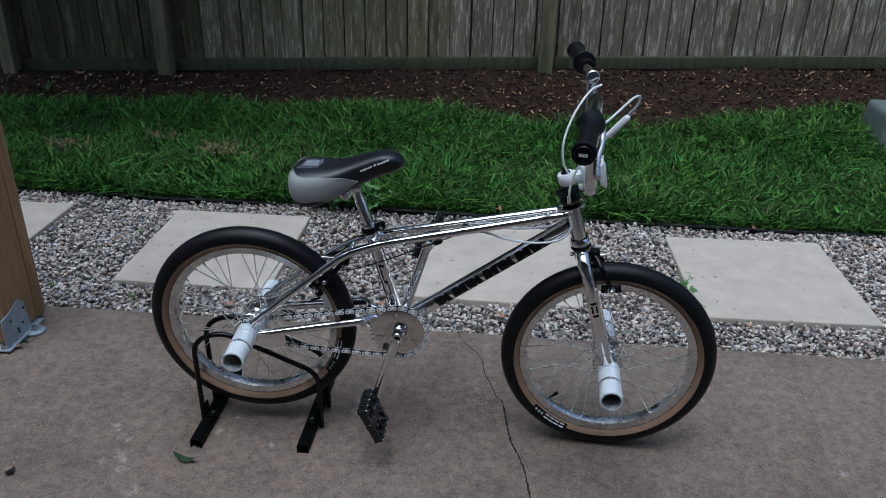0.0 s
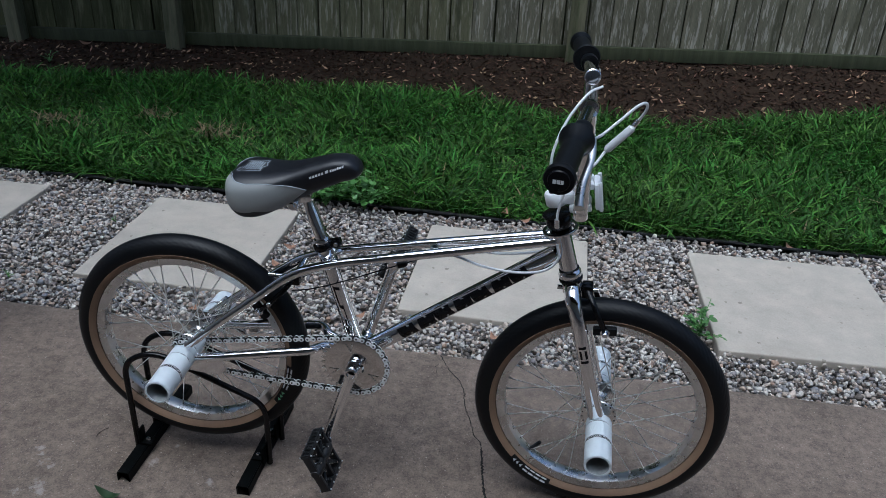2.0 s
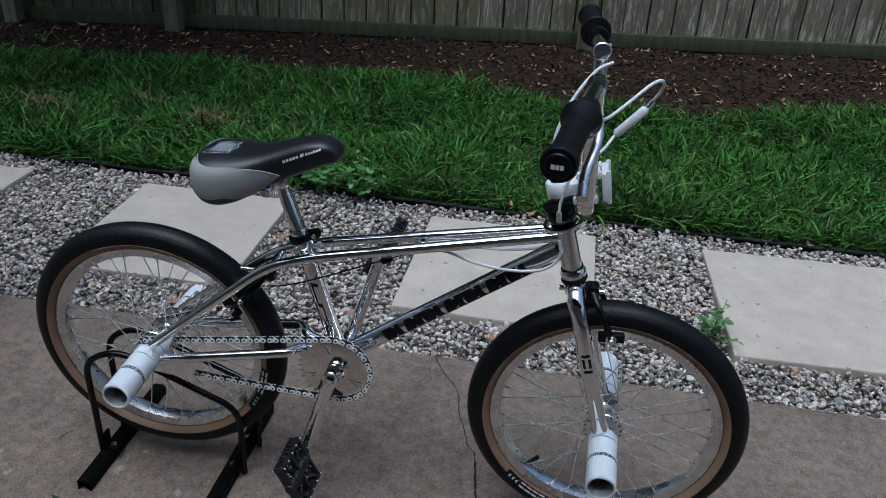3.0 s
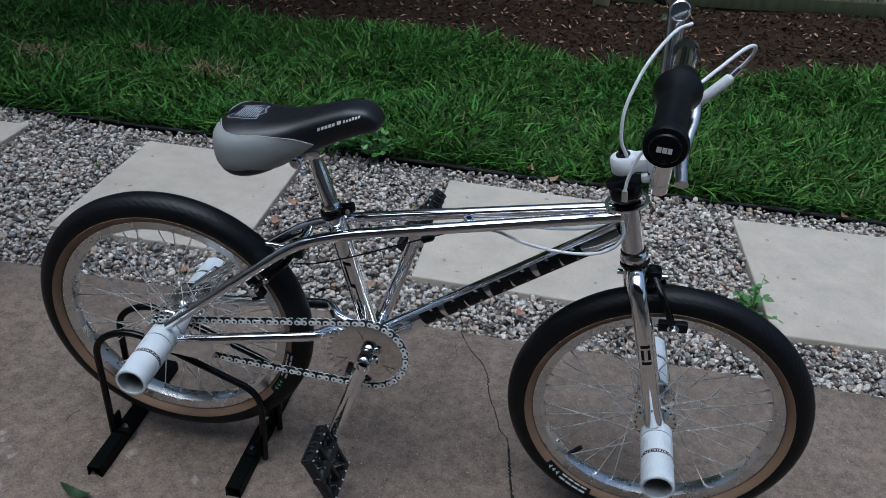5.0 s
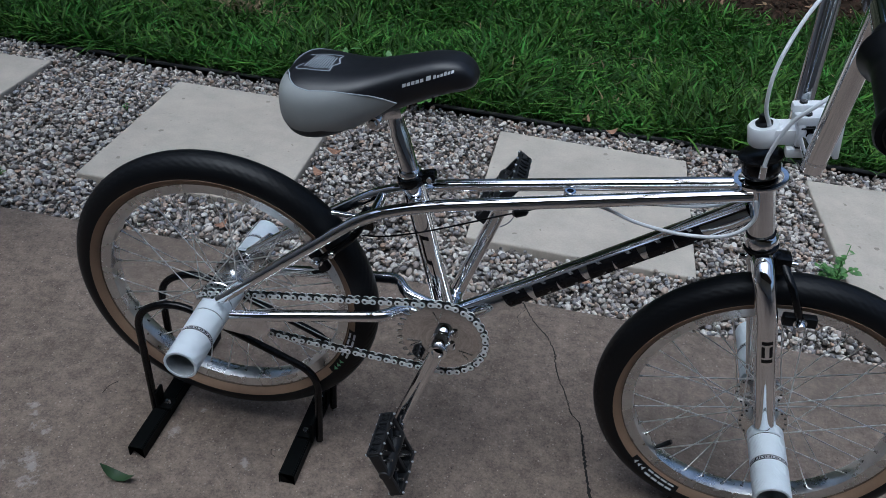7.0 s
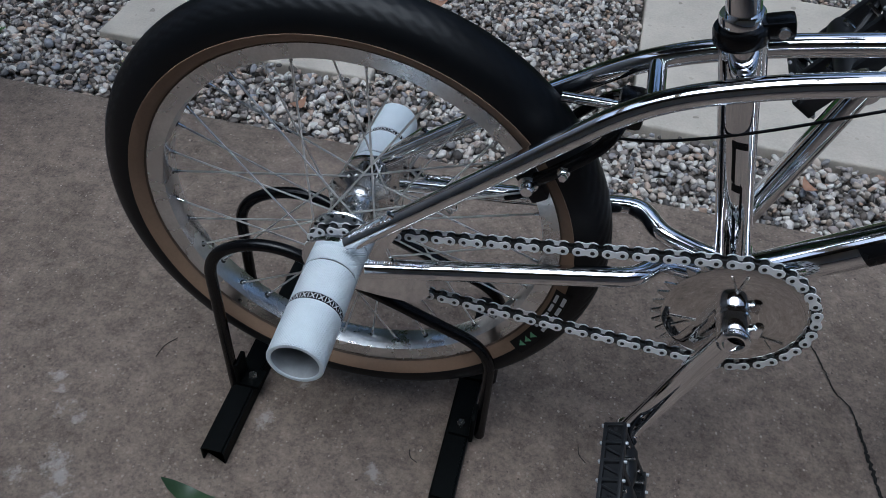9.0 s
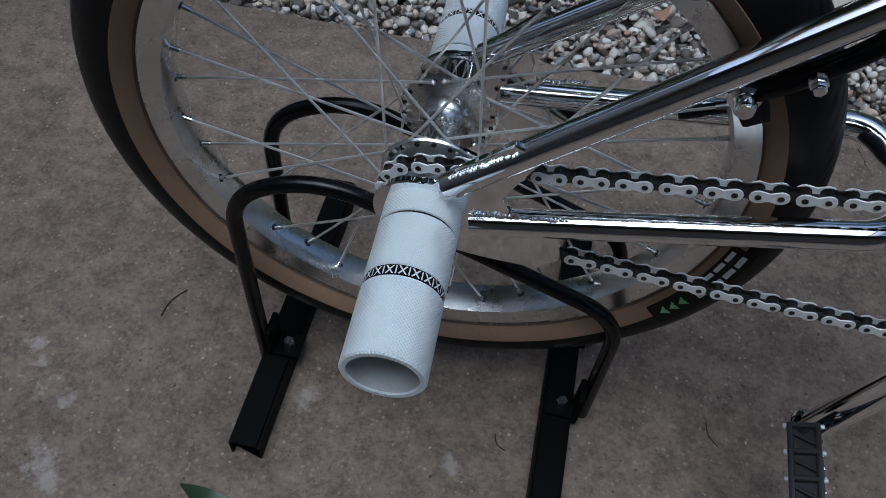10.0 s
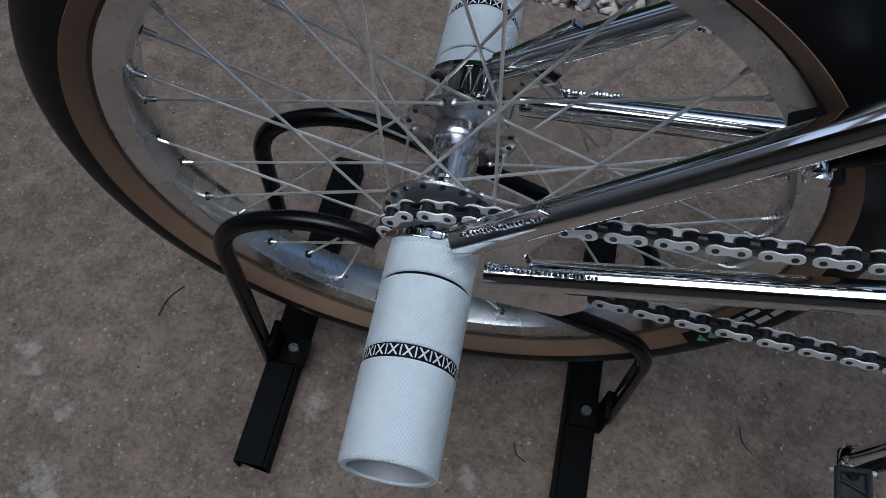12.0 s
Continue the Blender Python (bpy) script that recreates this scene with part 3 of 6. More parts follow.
def wheel(name, m, radius, spin, label):
    """A spoked wheel: rim, with tyre, hub, spokes and valve under it."""
    seat_r = radius - 0.0500
    bm = B()
    lathe(bm, [(seat_r - 0.0185, 0.008), (seat_r - 0.0160, 0.0150), (seat_r - 0.004, 0.0160), (seat_r + 0.003, 0.0172), (seat_r + 0.004, 0.0155), (seat_r - 0.002, 0.0140),
               (seat_r - 0.002, -0.0140), (seat_r + 0.004, -0.0155), (seat_r + 0.003, -0.0172), (seat_r - 0.004, -0.0160), (seat_r - 0.0160, -0.0150), (seat_r - 0.0185, -0.008)], None, 96, True)
    rim = part(name, bm, ALLOY, bike, label)
    rim.matrix_local = m
    mid = radius - TYRE_W
    turns = list(range(-104, 105, 4))
    ring = [(mid + TYRE_W * math.cos(a), TYRE_W * 0.98 * math.sin(a)) for a in (radians(d) for d in turns)]
    inner = [(mid + TYRE_W * 0.86 * math.cos(a), TYRE_W * 0.84 * math.sin(a)) for a in (radians(d) for d in range(104, -105, -26))]
    bm = B()
    lathe(bm, ring + inner, None, 480, True)
    # slanted sipes: every fourth step round the tyre is sunk, in three rows on each shoulder
    for v in bm.verts:
        r = math.hypot(v.co.x, v.co.z)
        d = math.degrees(math.atan2(v.co.y, r - mid))
        if math.hypot(r - mid, v.co.y) < TYRE_W * 0.93 or not 8 <= abs(d) <= 52:
            continue
        row = int((abs(d) - 8) // 4)
        k = round(math.atan2(v.co.z, v.co.x) / (2 * math.pi) * 480)
        if row % 4 != 3 and (k + row) % 5 == 0:
            v.co.x *= 1 - 0.0007 / r
            v.co.z *= 1 - 0.0007 / r
            v.co.y *= 0.98
    part("tyre", bm, TREAD, rim, "black rubber tread")
    bm = B()
    for s in (-1, 1):
        lathe(bm, [(seat_r + 0.0005, s * 0.0162), (seat_r + 0.004, s * 0.0200), (mid - 0.015, s * 0.0240), (mid - 0.0065, s * 0.0279), (mid - 0.006, s * 0.0268),
                   (mid - 0.015, s * 0.0215), (seat_r + 0.004, s * 0.0175), (seat_r + 0.0005, s * 0.0140)], None, 128, True)
    part("skinwall", bm, SKINWALL, rim, "tan skinwall")
    bm = B()
    for s in (-1, 1):
        lathe(bm, [(seat_r + 0.0006, s * 0.0172), (seat_r + 0.0014, s * 0.0184), (seat_r + 0.0022, s * 0.0190), (seat_r + 0.002, s * 0.017)], None, 96, True)
    part("bead_line", bm, BEAD, rim, "dark bead line")
    bm = B()
    half = [(0.0142, 0.0), (0.0142, 0.006), (0.0162, 0.0075), (0.0162, 0.0120), (0.0148, 0.0135), (0.0152, 0.0190), (0.0175, 0.0240), (0.0208, 0.0268), (0.0226, 0.0288), (0.0372, 0.0312), (0.0388, 0.0325), (0.0378, 0.0340), (0.0170, 0.0350), (0.0140, 0.043), (0.006, 0.043), (0.006, 0.062), (0.0, 0.062)]
    hub = [(r, -y) for r, y in half[:0:-1]] + half
    lathe(bm, hub, None, 40)
    part("hub", bm, HUB_METAL, rim, "polished hub shell")
    bm = B()
    lathe(bm, [(0, -0.0022), (0.0019, -0.0022), (0.0019, 0.0022), (0, 0.0022)], None, 8)
    hole = mesh_of("spoke_hole", bm, LINK_DARK)
    for side in (-1, 1):
        for k in range(18):
            a = radians(20 * k + 10)
            shared("spoke_hole", hole, rim, pose(0.0345 * math.cos(a), side * 0.0326, 0.0345 * math.sin(a)))
    # one spoke, from the flange to its nipple at the rim, along y
    rim_r, fl_r = seat_r - 0.0175, 0.0345
    swing = radians(63)
    flat = Vector((rim_r, 0, 0)) - Vector((fl_r * math.cos(swing), 0, fl_r * math.sin(swing)))
    length = math.sqrt(flat.length ** 2 + 0.028 ** 2)
    bm = B()
    tube(bm, [(0, 0, 0), (0, length - 0.006, 0)], 0.00112, 6)
    bmesh.ops.create_icosphere(bm, subdivisions=1, radius=0.0022)
    me = mesh_of("spoke", bm, SPOKE)
    bm = B()
    tube(bm, [(0, length - 0.0095, 0), (0, length - 0.008, 0), (0, length, 0)], [0.0013, 0.0018, 0.0020], 8)
    cap = mesh_of("nipple", bm, STEEL)
    bm = B()
    lathe(bm, [(0.0016, length + 0.0006), (0.0034, length + 0.0002), (0.0036, length - 0.0010), (0.0016, length - 0.0014)], None, 10, True)
    eye = mesh_of("eyelet", bm, LINK_DARK)
    for k in range(36):
        a = radians(10 * k + 3 + spin)
        side = 1 if k % 2 else -1
        lead = swing if (k // 2) % 2 else -swing
        foot = Vector((fl_r * math.cos(a + lead), side * (0.031 + 0.002 * (1 if (k // 4) % 2 else -1)), fl_r * math.sin(a + lead)))
        tip = Vector((rim_r * math.cos(a), side * 0.003, rim_r * math.sin(a)))
        shared("spoke", me, rim, along(foot, tip))
        shared("nipple", cap, rim, along(foot, tip))
        shared("eyelet", eye, rim, along(foot, tip))
    return rim


def valve(rim, radius, ang):
    bm = B()
    m = pose(0, 0, 0, 0, -ang, 0) @ pose(radius - 0.074, 0, 0, 0, 0, 90)
    lathe(bm, [(0, 0.026), (0.0042, 0.026), (0.0048, 0.022), (0.0048, 0.011), (0.0042, 0.010), (0.0042, -0.004), (0, -0.004)], m, 12)
    part("valve", bm, BLACK_PLASTIC, rim, "black valve cap")


def tyre_label(rim, radius, a0, a1, bars, marks, mark_mat):
    """A black patch on the side wall with pale bars for its lettering and three pointed marks."""
    mid = radius - TYRE_W
    bm = B()
    n = 14
    rows = [(mid - 0.0165, -0.0240), (mid - 0.009, -0.0276), (mid + 0.002, -0.0292)]
    grid = [[bm.verts.new((r * math.cos(a), y - 0.0006, r * math.sin(a))) for r, y in rows] for a in (radians(a0 + (a1 - a0) * i / n) for i in range(n + 1))]
    for g, h in zip(grid, grid[1:]):
        for j in range(2):
            bm.faces.new((g[j], g[j + 1], h[j + 1], h[j]))
    part("tyre_patch", bm, BLACK_PLASTIC, rim, "black printed patch")

    def at(a, r):
        k = (r - (mid - 0.0165)) / 0.0075
        y = -0.0240 - 0.0036 * k if k < 1 else -0.0276 - 0.0011 * (k - 1)
        return (r * math.cos(radians(a)), y - 0.0012, r * math.sin(radians(a)))
    bm = B()
    for b0, b1, lo, hi in bars:
        bm.faces.new([bm.verts.new(at(a, mid + r)) for a, r in ((b0, lo), (b1, lo), (b1, hi), (b0, hi))])
    part("print", bm, PALE_PRINT, rim, "pale printed bars", smooth=False)
    bm = B()
    for a in marks:
        bm.faces.new([bm.verts.new(at(x, mid + r)) for x, r in ((a + 1.7, -0.0125), (a, -0.0080), (a + 1.7, -0.0035))])
    part("pointed_marks", bm, mark_mat, rim, smooth=False)


rear = wheel("rear_wheel", LEAN.inverted() @ pose(-0.0045, -0.0067, 0.3177, 1.33, 0, 1.30), REAR_R, 2, "silver alloy rim with skinwall tyre")
front = wheel("front_wheel", LEAN.inverted() @ pose(0.916, -0.0067, 0.2770, 0.94, 0, -2.0), FRONT_R, 5, "silver alloy rim with skinwall tyre")
valve(front, FRONT_R, 228)
valve(rear, REAR_R, 24)
tyre_label(front, FRONT_R, 222, 249, [(232.0 + 3.9 * k, 235.2 + 3.9 * k, -0.0145, -0.0025) for k in range(4)], (223.5, 226, 228.5), PALE_PRINT)
tyre_label(rear, REAR_R, 326, 354, [(337.5 + 3.9 * k, 340.7 + 3.9 * k, -0.0145, -0.0025) for k in range(4)], (328, 330.5, 333), GREEN_PRINT)


def weld(bm, a, b, r=0.0028, n=9):
    for k in range(n):
        t = k / (n - 1)
        bmesh.ops.create_icosphere(bm, subdivisions=1, radius=r * random.uniform(0.6, 1.15), matrix=Matrix.Translation(Vector(a).lerp(Vector(b), t) + Vector((random.uniform(-0.0006, 0.0006), 0, random.uniform(-0.0007, 0.0007)))))


# main tubes
bm = B()
tube(bm, [(0.403, 0, 0.346), (0.803, 0, 0.634)], 0.0185, 24)
part("down_tube", bm, CHROME, bike)
bm = B()
tube(bm, [(0.390, 0, 0.340), (0.328, 0, 0.575)], 0.0165, 24)
tube(bm, [(0.334, 0, 0.560), (0.323, 0, 0.599)], [0.0185, 0.0185], 24)
part("seat_tube", bm, CHROME, bike)
bm = B()
tube(bm, [(0.8055, 0, 0.683), (0.8340, 0, 0.583)], 0.0185, 28)
part("head_tube", bm, CHROME, bike)
HEAD = (Vector((0.8055, 0, 0.683)) - Vector((0.8340, 0, 0.583))).normalized()
for s in (-1, 1):
    bm = B()
    tube(bm, rounded([(0.797, 0.016 * s, 0.668), (0.345, 0.030 * s, 0.574), (0.263, 0.034 * s, 0.546), (0.150, 0.053 * s, 0.459), (0.016, 0.0670 * s, 0.350)], 0.05, 8), 0.0098, 20)
    part("top_tube", bm, CHROME, bike, "twin top tube running on as seat stay")
    bm = B()
    tube(bm, rounded([(0.034, 0.0670 * s, 0.318), (0.294, 0.050 * s, 0.362), (0.316, 0.020 * s, 0.358), (0.374, 0.012 * s, 0.345)], 0.016, 10), 0.0102, 18)
    part("chain_stay", bm, CHROME, bike)
    # thick dropout plate
    bm = B()
    eye_tab = [(REAR.x + 0.034 * math.cos(radians(a)), REAR.z + 0.034 * math.sin(radians(a))) for a in range(240, 70, -15)]
    slab_of(bm, eye_tab + [(0.020, 0.366), (0.056, 0.402), (0.076, 0.392), (0.052, 0.350), (0.060, 0.332), (0.095, 0.325), (0.100, 0.296),
                 (0.086, 0.279), (0.045, 0.281)], 0.006, pose(0, 0.0655 * s, 0))
    bmesh.ops.bevel(bm, geom=list(bm.edges), offset=0.0012, segments=2, affect="EDGES")
    drop = part("dropout", bm, CHROME, bike, "thick chromed dropout plate")
    bm = B()
    weld(bm, (0.018, 0.0695 * s, 0.3625), (0.058, 0.0685 * s, 0.3945), 0.0022, 20)
    tagged(part("weld_bead", bm, CHROME, drop), kind="stuff")
    bm = B()
    weld(bm, (0.036, 0.0695 * s, 0.3295), (0.098, 0.0682 * s, 0.3405), 0.0020, 26)
    tagged(part("weld_bead", bm, CHROME, drop), kind="stuff")
bm = B()
lathe(bm, [(0, -0.036), (0.020, -0.036), (0.0225, -0.034), (0.0225, 0.034), (0.020, 0.036), (0, 0.036)], Matrix.Translation(CRANK), 32)
part("bottom_bracket", bm, CHROME, bike)
bm = B()
lathe(bm, [(0, -0.008), (0.008, -0.008), (0.009, -0.006), (0.009, 0.006), (0.008, 0.008), (0, 0.008)], Matrix.Translation((0.556, 0.0, 0.614)) @ pose(0, 0, 0, 90), 20)
guide = part("cable_guide", bm, CHROME, bike)
bm = B()
lathe(bm, [(0, 0.0085), (0.0048, 0.0085), (0.0048, 0.007), (0, 0.007)], Matrix.Translation((0.556, 0.0, 0.614)) @ pose(0, 0, 0, 90), 16)
part("guide_hole", bm, BLACK_PAINT, guide, "dark round hole")
bm = B()
tube(bm, [(0.27, -0.03, 0.543), (0.27, 0.03, 0.543)], 0.008, 14)
part("stay_bridge", bm, CHROME, bike)

# black panel along the down tube with pale slanted bars for its lettering
d0, d1 = Vector((0.403, 0, 0.346)), Vector((0.803, 0, 0.634))
dm = along(d0, d1)


def on_tube(y, ang, r):
    return dm @ Vector((r * math.cos(ang), y, r * math.sin(ang)))


near = math.atan2((dm.to_3x3().inverted() @ Vector((0, -1, 0.25))).z, (dm.to_3x3().inverted() @ Vector((0, -1, 0.25))).x)


def patch(bm, y0, y1, a0, a1, r, slant=0.0, n=6):
    lo = [bm.verts.new(on_tube(y0 + slant * k / n, near + a0 + (a1 - a0) * k / n, r)) for k in range(n + 1)]
    hi = [bm.verts.new(on_tube(y1 + slant * k / n, near + a0 + (a1 - a0) * k / n, r)) for k in range(n + 1)]
    for k in range(n):
        bm.faces.new((lo[k], hi[k], hi[k + 1], lo[k + 1]))


for k in range(7):
    y = 0.106 + k * 0.0470
    bm = B()
    patch(bm, y, y + 0.0405, -0.90, 0.58, 0.0189, 0.004 if k % 2 else -0.004, 12)
    word = part("decal_block", bm, BLACK_GLOSS, bike, "black printed block")
    for y0, y1, a0, a1, lean in ((y + 0.019, y + 0.0235, -0.95, -0.52, 0.004), (y + 0.022, y + 0.028, 0.34, 0.62, -0.004)):
        bm = B()
        patch(bm, y0, y1, a0, a1, 0.0192, lean)
        part("decal_bar", bm, SILVER_PRINT, word, "silver printed bar")
sm = along((0.390, 0, 0.340), (0.328, 0, 0.575))
dm = sm
near = math.atan2((dm.to_3x3().inverted() @ Vector((0, -1, 0.1))).z, (dm.to_3x3().inverted() @ Vector((0, -1, 0.1))).x)
for y0, y1, a0, a1 in ((0.03, 0.07, 0.25, 0.42), (0.055, 0.09, 0.0, 0.16), (0.075, 0.125, -0.3, -0.18), (0.118, 0.126, -0.3, 0.25), (0.13, 0.17, 0.1, 0.28), (0.165, 0.172, -0.5, 0.3)):
    bm = B()
    patch(bm, y0, y1, a0, a1, 0.0169, 0.006)
    part("decal_stroke", bm, BLACK_GLOSS, bike, "black printed stroke")

# fork
STEER = -1.7
crown = Vector((0.8395, 0, 0.562))
bm = B()
tube(bm, [crown - HEAD * 0.008, crown + HEAD * 0.010], [0.022, 0.020], 24)
fork = part("fork", bm, CHROME, bike, "chrome fork crown")
for s in (-1, 1):
    bm = B()
    end = Vector((0.916, 0.058 * s, 0.286))
    tube(bm, curve_points([Vector((0.8390, 0.004 * s, 0.561)), Vector((0.8398, 0.022 * s, 0.562)), Vector((0.8420, 0.037 * s, 0.552)), Vector((0.8480, 0.0460 * s, 0.534)), Vector((0.862, 0.0525 * s, 0.490)), Vector((0.889, 0.0555 * s, 0.388)), end], 7), 0.0158, 24)
    part("fork_leg", bm, CHROME, fork, "straight chrome fork leg")
    bm = B()
    slab_of(bm, [(-0.014, 0.05), (0.012, 0.05), (0.018, 0.0), (0.012, -0.018), (-0.010, -0.018), (-0.017, 0.0)], 0.006, Matrix.Translation((FRONT.x, 0.058 * s, FRONT.z)) @ pose(0, 0, 0, 0, -14, 0))
    part("fork_end", bm, CHROME, fork)
dm = along((0.862, -0.053, 0.490), (0.916, -0.058, 0.286))
near = math.atan2((dm.to_3x3().inverted() @ Vector((0, -1, 0.1))).z, (dm.to_3x3().inverted() @ Vector((0, -1, 0.1))).x)
for y0, y1, a0, a1 in ((0.030, 0.036, -0.5, 0.5), (0.040, 0.060, -0.5, -0.2), (0.040, 0.060, 0.2, 0.5), (0.064, 0.070, -0.5, 0.5)):
    bm = B()
    patch(bm, y0, y1, a0, a1, 0.0161)
    part("fork_decal", bm, BLACK_GLOSS, fork, "black printed bar")
# headset, detangler and its cable
for z, r, h, mat, nm in ((0.012, 0.0232, 0.018, CHROME, "lower_cup"), (0.0005, 0.0242, 0.006, BLACK_PAINT, "seal_ring"), (0.024, 0.0205, 0.004, BLACK_PAINT, "cup_ring"), (0.109, 0.0215, 0.008, BLACK_PAINT, "upper_cup"), (0.132, 0.0250, 0.026, BLACK_PAINT, "detangler"), (0.148, 0.0290, 0.006, BLACK_PAINT, "rotor_ring")):
    bm = B()
    q = Vector((0.8352, 0, 0.579)) + HEAD * z
    lathe(bm, [(0, -h / 2), (r * 0.86, -h / 2), (r, -h / 4), (r, h / 4), (r * 0.86, h / 2), (0, h / 2)], along(q, q + HEAD), 32)
    part(nm, bm, mat, bike)

bm = B()
q = Vector((0.8352, 0, 0.579)) + HEAD * 0.113
lathe(bm, [(0.0290, -0.0022), (0.0350, -0.0022), (0.0356, 0.0), (0.0350, 0.0022), (0.0290, 0.0022)], along(q, q + HEAD), 40, True)
for s in (-1, 1):
    box(bm, (0.010, 0.014, 0.0036), Matrix.Translation(q + Vector((-0.006, 0.032 * s, 0.001))) @ pose(0, 0, 0, 0, -16, 0), 0.0012)
part("rotor_plate", bm, CHROME, bike, "thin chrome detangler ring")

# stem
bm = B()
stem_at = Vector((0.7895, 0, 0.753))
sp = along(stem_at, stem_at + HEAD)
lathe(bm, [(0, -0.013), (0.0185, -0.013), (0.0208, -0.010), (0.0208, 0.011), (0.0185, 0.014), (0, 0.014)], sp, 32)
box(bm, (0.046, 0.036, 0.022), Matrix.Translation((0.814, 0, 0.7595)) @ pose(0, 0, 0, 0, -9, 0), 0.005)
box(bm, (0.010, 0.054, 0.040), Matrix.Translation((0.8275, 0, 0.765)) @ pose(0, 0, 0, 0, -9, 0), 0.004)
stem = part("stem", bm, WHITE_PAINT, bike, "white painted stem")
tip9 = pose(0, 0, 0, 0, -9, 0)
for z, nm in ((0.790, "upper_jaw"), (0.7445, "lower_jaw")):
    bm = B()
    for y in (-0.018, 0.018):
        box(bm, (0.042, 0.017, 0.013), Matrix.Translation((0.837, y, z)) @ tip9, 0.004)
    box(bm, (0.020, 0.040, 0.008), Matrix.Translation((0.845, 0, z)) @ tip9, 0.003)
    part(nm, bm, WHITE_PAINT, stem, "white stem jaw")
bm = B()
box(bm, (0.012, 0.054, 0.052), Matrix.Translation((0.867, 0, 0.772)) @ tip9, 0.004)
for y in (-0.0235, 0.0235):
    box(bm, (0.008, 0.008, 0.060), Matrix.Translation((0.872, y, 0.773)) @ tip9, 0.003)
part("clamp_plate", bm, WHITE_PAINT, stem, "white clamp plate")
for y in (-0.018, 0.018):
    for z in (0.7925, 0.7370):
        bm = B()
        lathe(bm, [(0, 0.0055), (0.0048, 0.0055), (0.0052, 0.004), (0.0052, 0), (0, 0)], Matrix.Translation((0.829, y, z)) @ tip9 @ pose(0, 0, 0, 90), 14)
        part("stem_bolt", bm, BLACK_PAINT, stem)
for z in (0.781, 0.754):
    bm = B()
    box(bm, (0.024, 0.0550, 0.0022), Matrix.Translation((0.836, 0, z)) @ tip9, 0.0005, 1)
    part("clamp_slot", bm, BLACK_PAINT, stem, "dark clamp slot")
bm = B()
lathe(bm, [(0, -0.003), (0.0110, -0.003), (0.0110, 0.003), (0.0070, 0.0045), (0.0062, 0.012), (0.0045, 0.014), (0, 0.014)], along(stem_at + HEAD * 0.014, stem_at + HEAD * 0.05), 20)
part("top_cap", bm, BLACK_PLASTIC, stem, "black cable ferrule cap")

# handlebar: two uprights from a short clamp bar, each with its own grip tube
bar_c = Matrix.Translation((0.838, -0.012, 0.766)) @ pose(0, 0, 0, 0, 0, STEER)
bm = B()
lathe(bm, [(0, -0.078), (0.008, -0.080), (0.0125, -0.077), (0.0125, 0.077), (0.008, 0.080), (0, 0.080)], bar_c, 24)
bar = part("handlebar", bm, CHROME, bike, "chrome handlebar")
for s in (-1, 1):
    bm = B()
    tube(bm, [bar_c @ Vector((0, 0.066 * s, -0.012)), bar_c @ Vector((-0.006, 0.118 * s, 0.203))], 0.0138, 22)
    foot, head = bar_c @ Vector((0, 0.066 * s, -0.012)), bar_c @ Vector((-0.006, 0.118 * s, 0.203))
    lathe(bm, [(0.0138, 0.014), (0.0141, 0.0145), (0.0141, 0.0165), (0.0138, 0.017)], along(foot, head), 28)
    part("upright", bm, CHROME, bar)
    bm = B()
    a, b = bar_c @ Vector((-0.0045, 0.088 * s, 0.2035)), bar_c @ Vector((-0.036, 0.372 * s, 0.195))
    tube(bm, [a, b], 0.0112, 20, caps=False)
    lathe(bm, [(0.0112, 0), (0.0140, 0.0), (0.0158, 0.002), (0.0158, 0.010), (0.0112, 0.010)], along(a, b), 24)
    lathe(bm, [(0.0, 0.003), (0.0112, 0.003)], along(a, b), 20)
    part("grip_tube", bm, CHROME, bar)
    gin, gout = bar_c @ Vector((-0.020, 0.232 * s, 0.1992)), bar_c @ Vector((-0.0375, 0.384 * s, 0.1945))
    gl = (gout - gin).length
    bm = B()
    prof = [(0.0115, 0.0), (0.0262, 0.0), (0.0280, 0.003), (0.0268, 0.008), (0.0215, 0.020), (0.0182, 0.036)]
    prof += [(0.0179 + 0.0004 * (k % 2), 0.036 + (gl - 0.060) * k / 22) for k in range(1, 23)]
    prof += [(0.0185, gl - 0.020), (0.0228, gl - 0.012), (0.0232, gl - 0.004), (0.0215, gl)]
    lathe(bm, prof + [(0.0115, gl)], along(gin, gout), 36)
    grip = part("grip", bm, BLACK_PLASTIC, bar, "black flanged rubber grip")
    bm = B()
    lathe(bm, [(0, gl + 0.0035), (0.015, gl + 0.0035), (0.0165, gl + 0.002), (0.0165, gl - 0.003), (0, gl - 0.003)], along(gin, gout), 32)
    part("end_plug", bm, BLACK_GLOSS, bar, "black bar end plug")
    if s < 0:
        bm = B()
        cap = along(gin, gout) @ Matrix.Translation((0, gl + 0.0040, 0))
        way = cap.to_3x3().inverted()
        right = (way @ Vector((1, 0, 0)))
        right.y = 0
        right.normalize()
        up = (way @ Vector((0, 0, 1)))
        up.y = 0
        up = (up - up.dot(right) * right).normalized()
        for x, z, w, h in ((-0.0055, -0.0004, 0.0050, 0.0062), (0.0, -0.0004, 0.0046, 0.0062), (0.0052, -0.0004, 0.0042, 0.0062)):
            q = [cap @ (right * (x + dx * w / 2) + up * (z + dz * h / 2) + Vector((0, 0.0004, 0))) for dx, dz in ((-1, -1), (1, -1), (1, 1), (-1, 1))]
            bm.faces.new([bm.verts.new(v) for v in q])
        part("plug_mark", bm, PALE_PRINT, bar, "pale raised mark", smooth=False)
    # lever clamp and blade
    bm = B()
    c0 = bar_c @ Vector((-0.014, 0.200 * s, 0.2005))
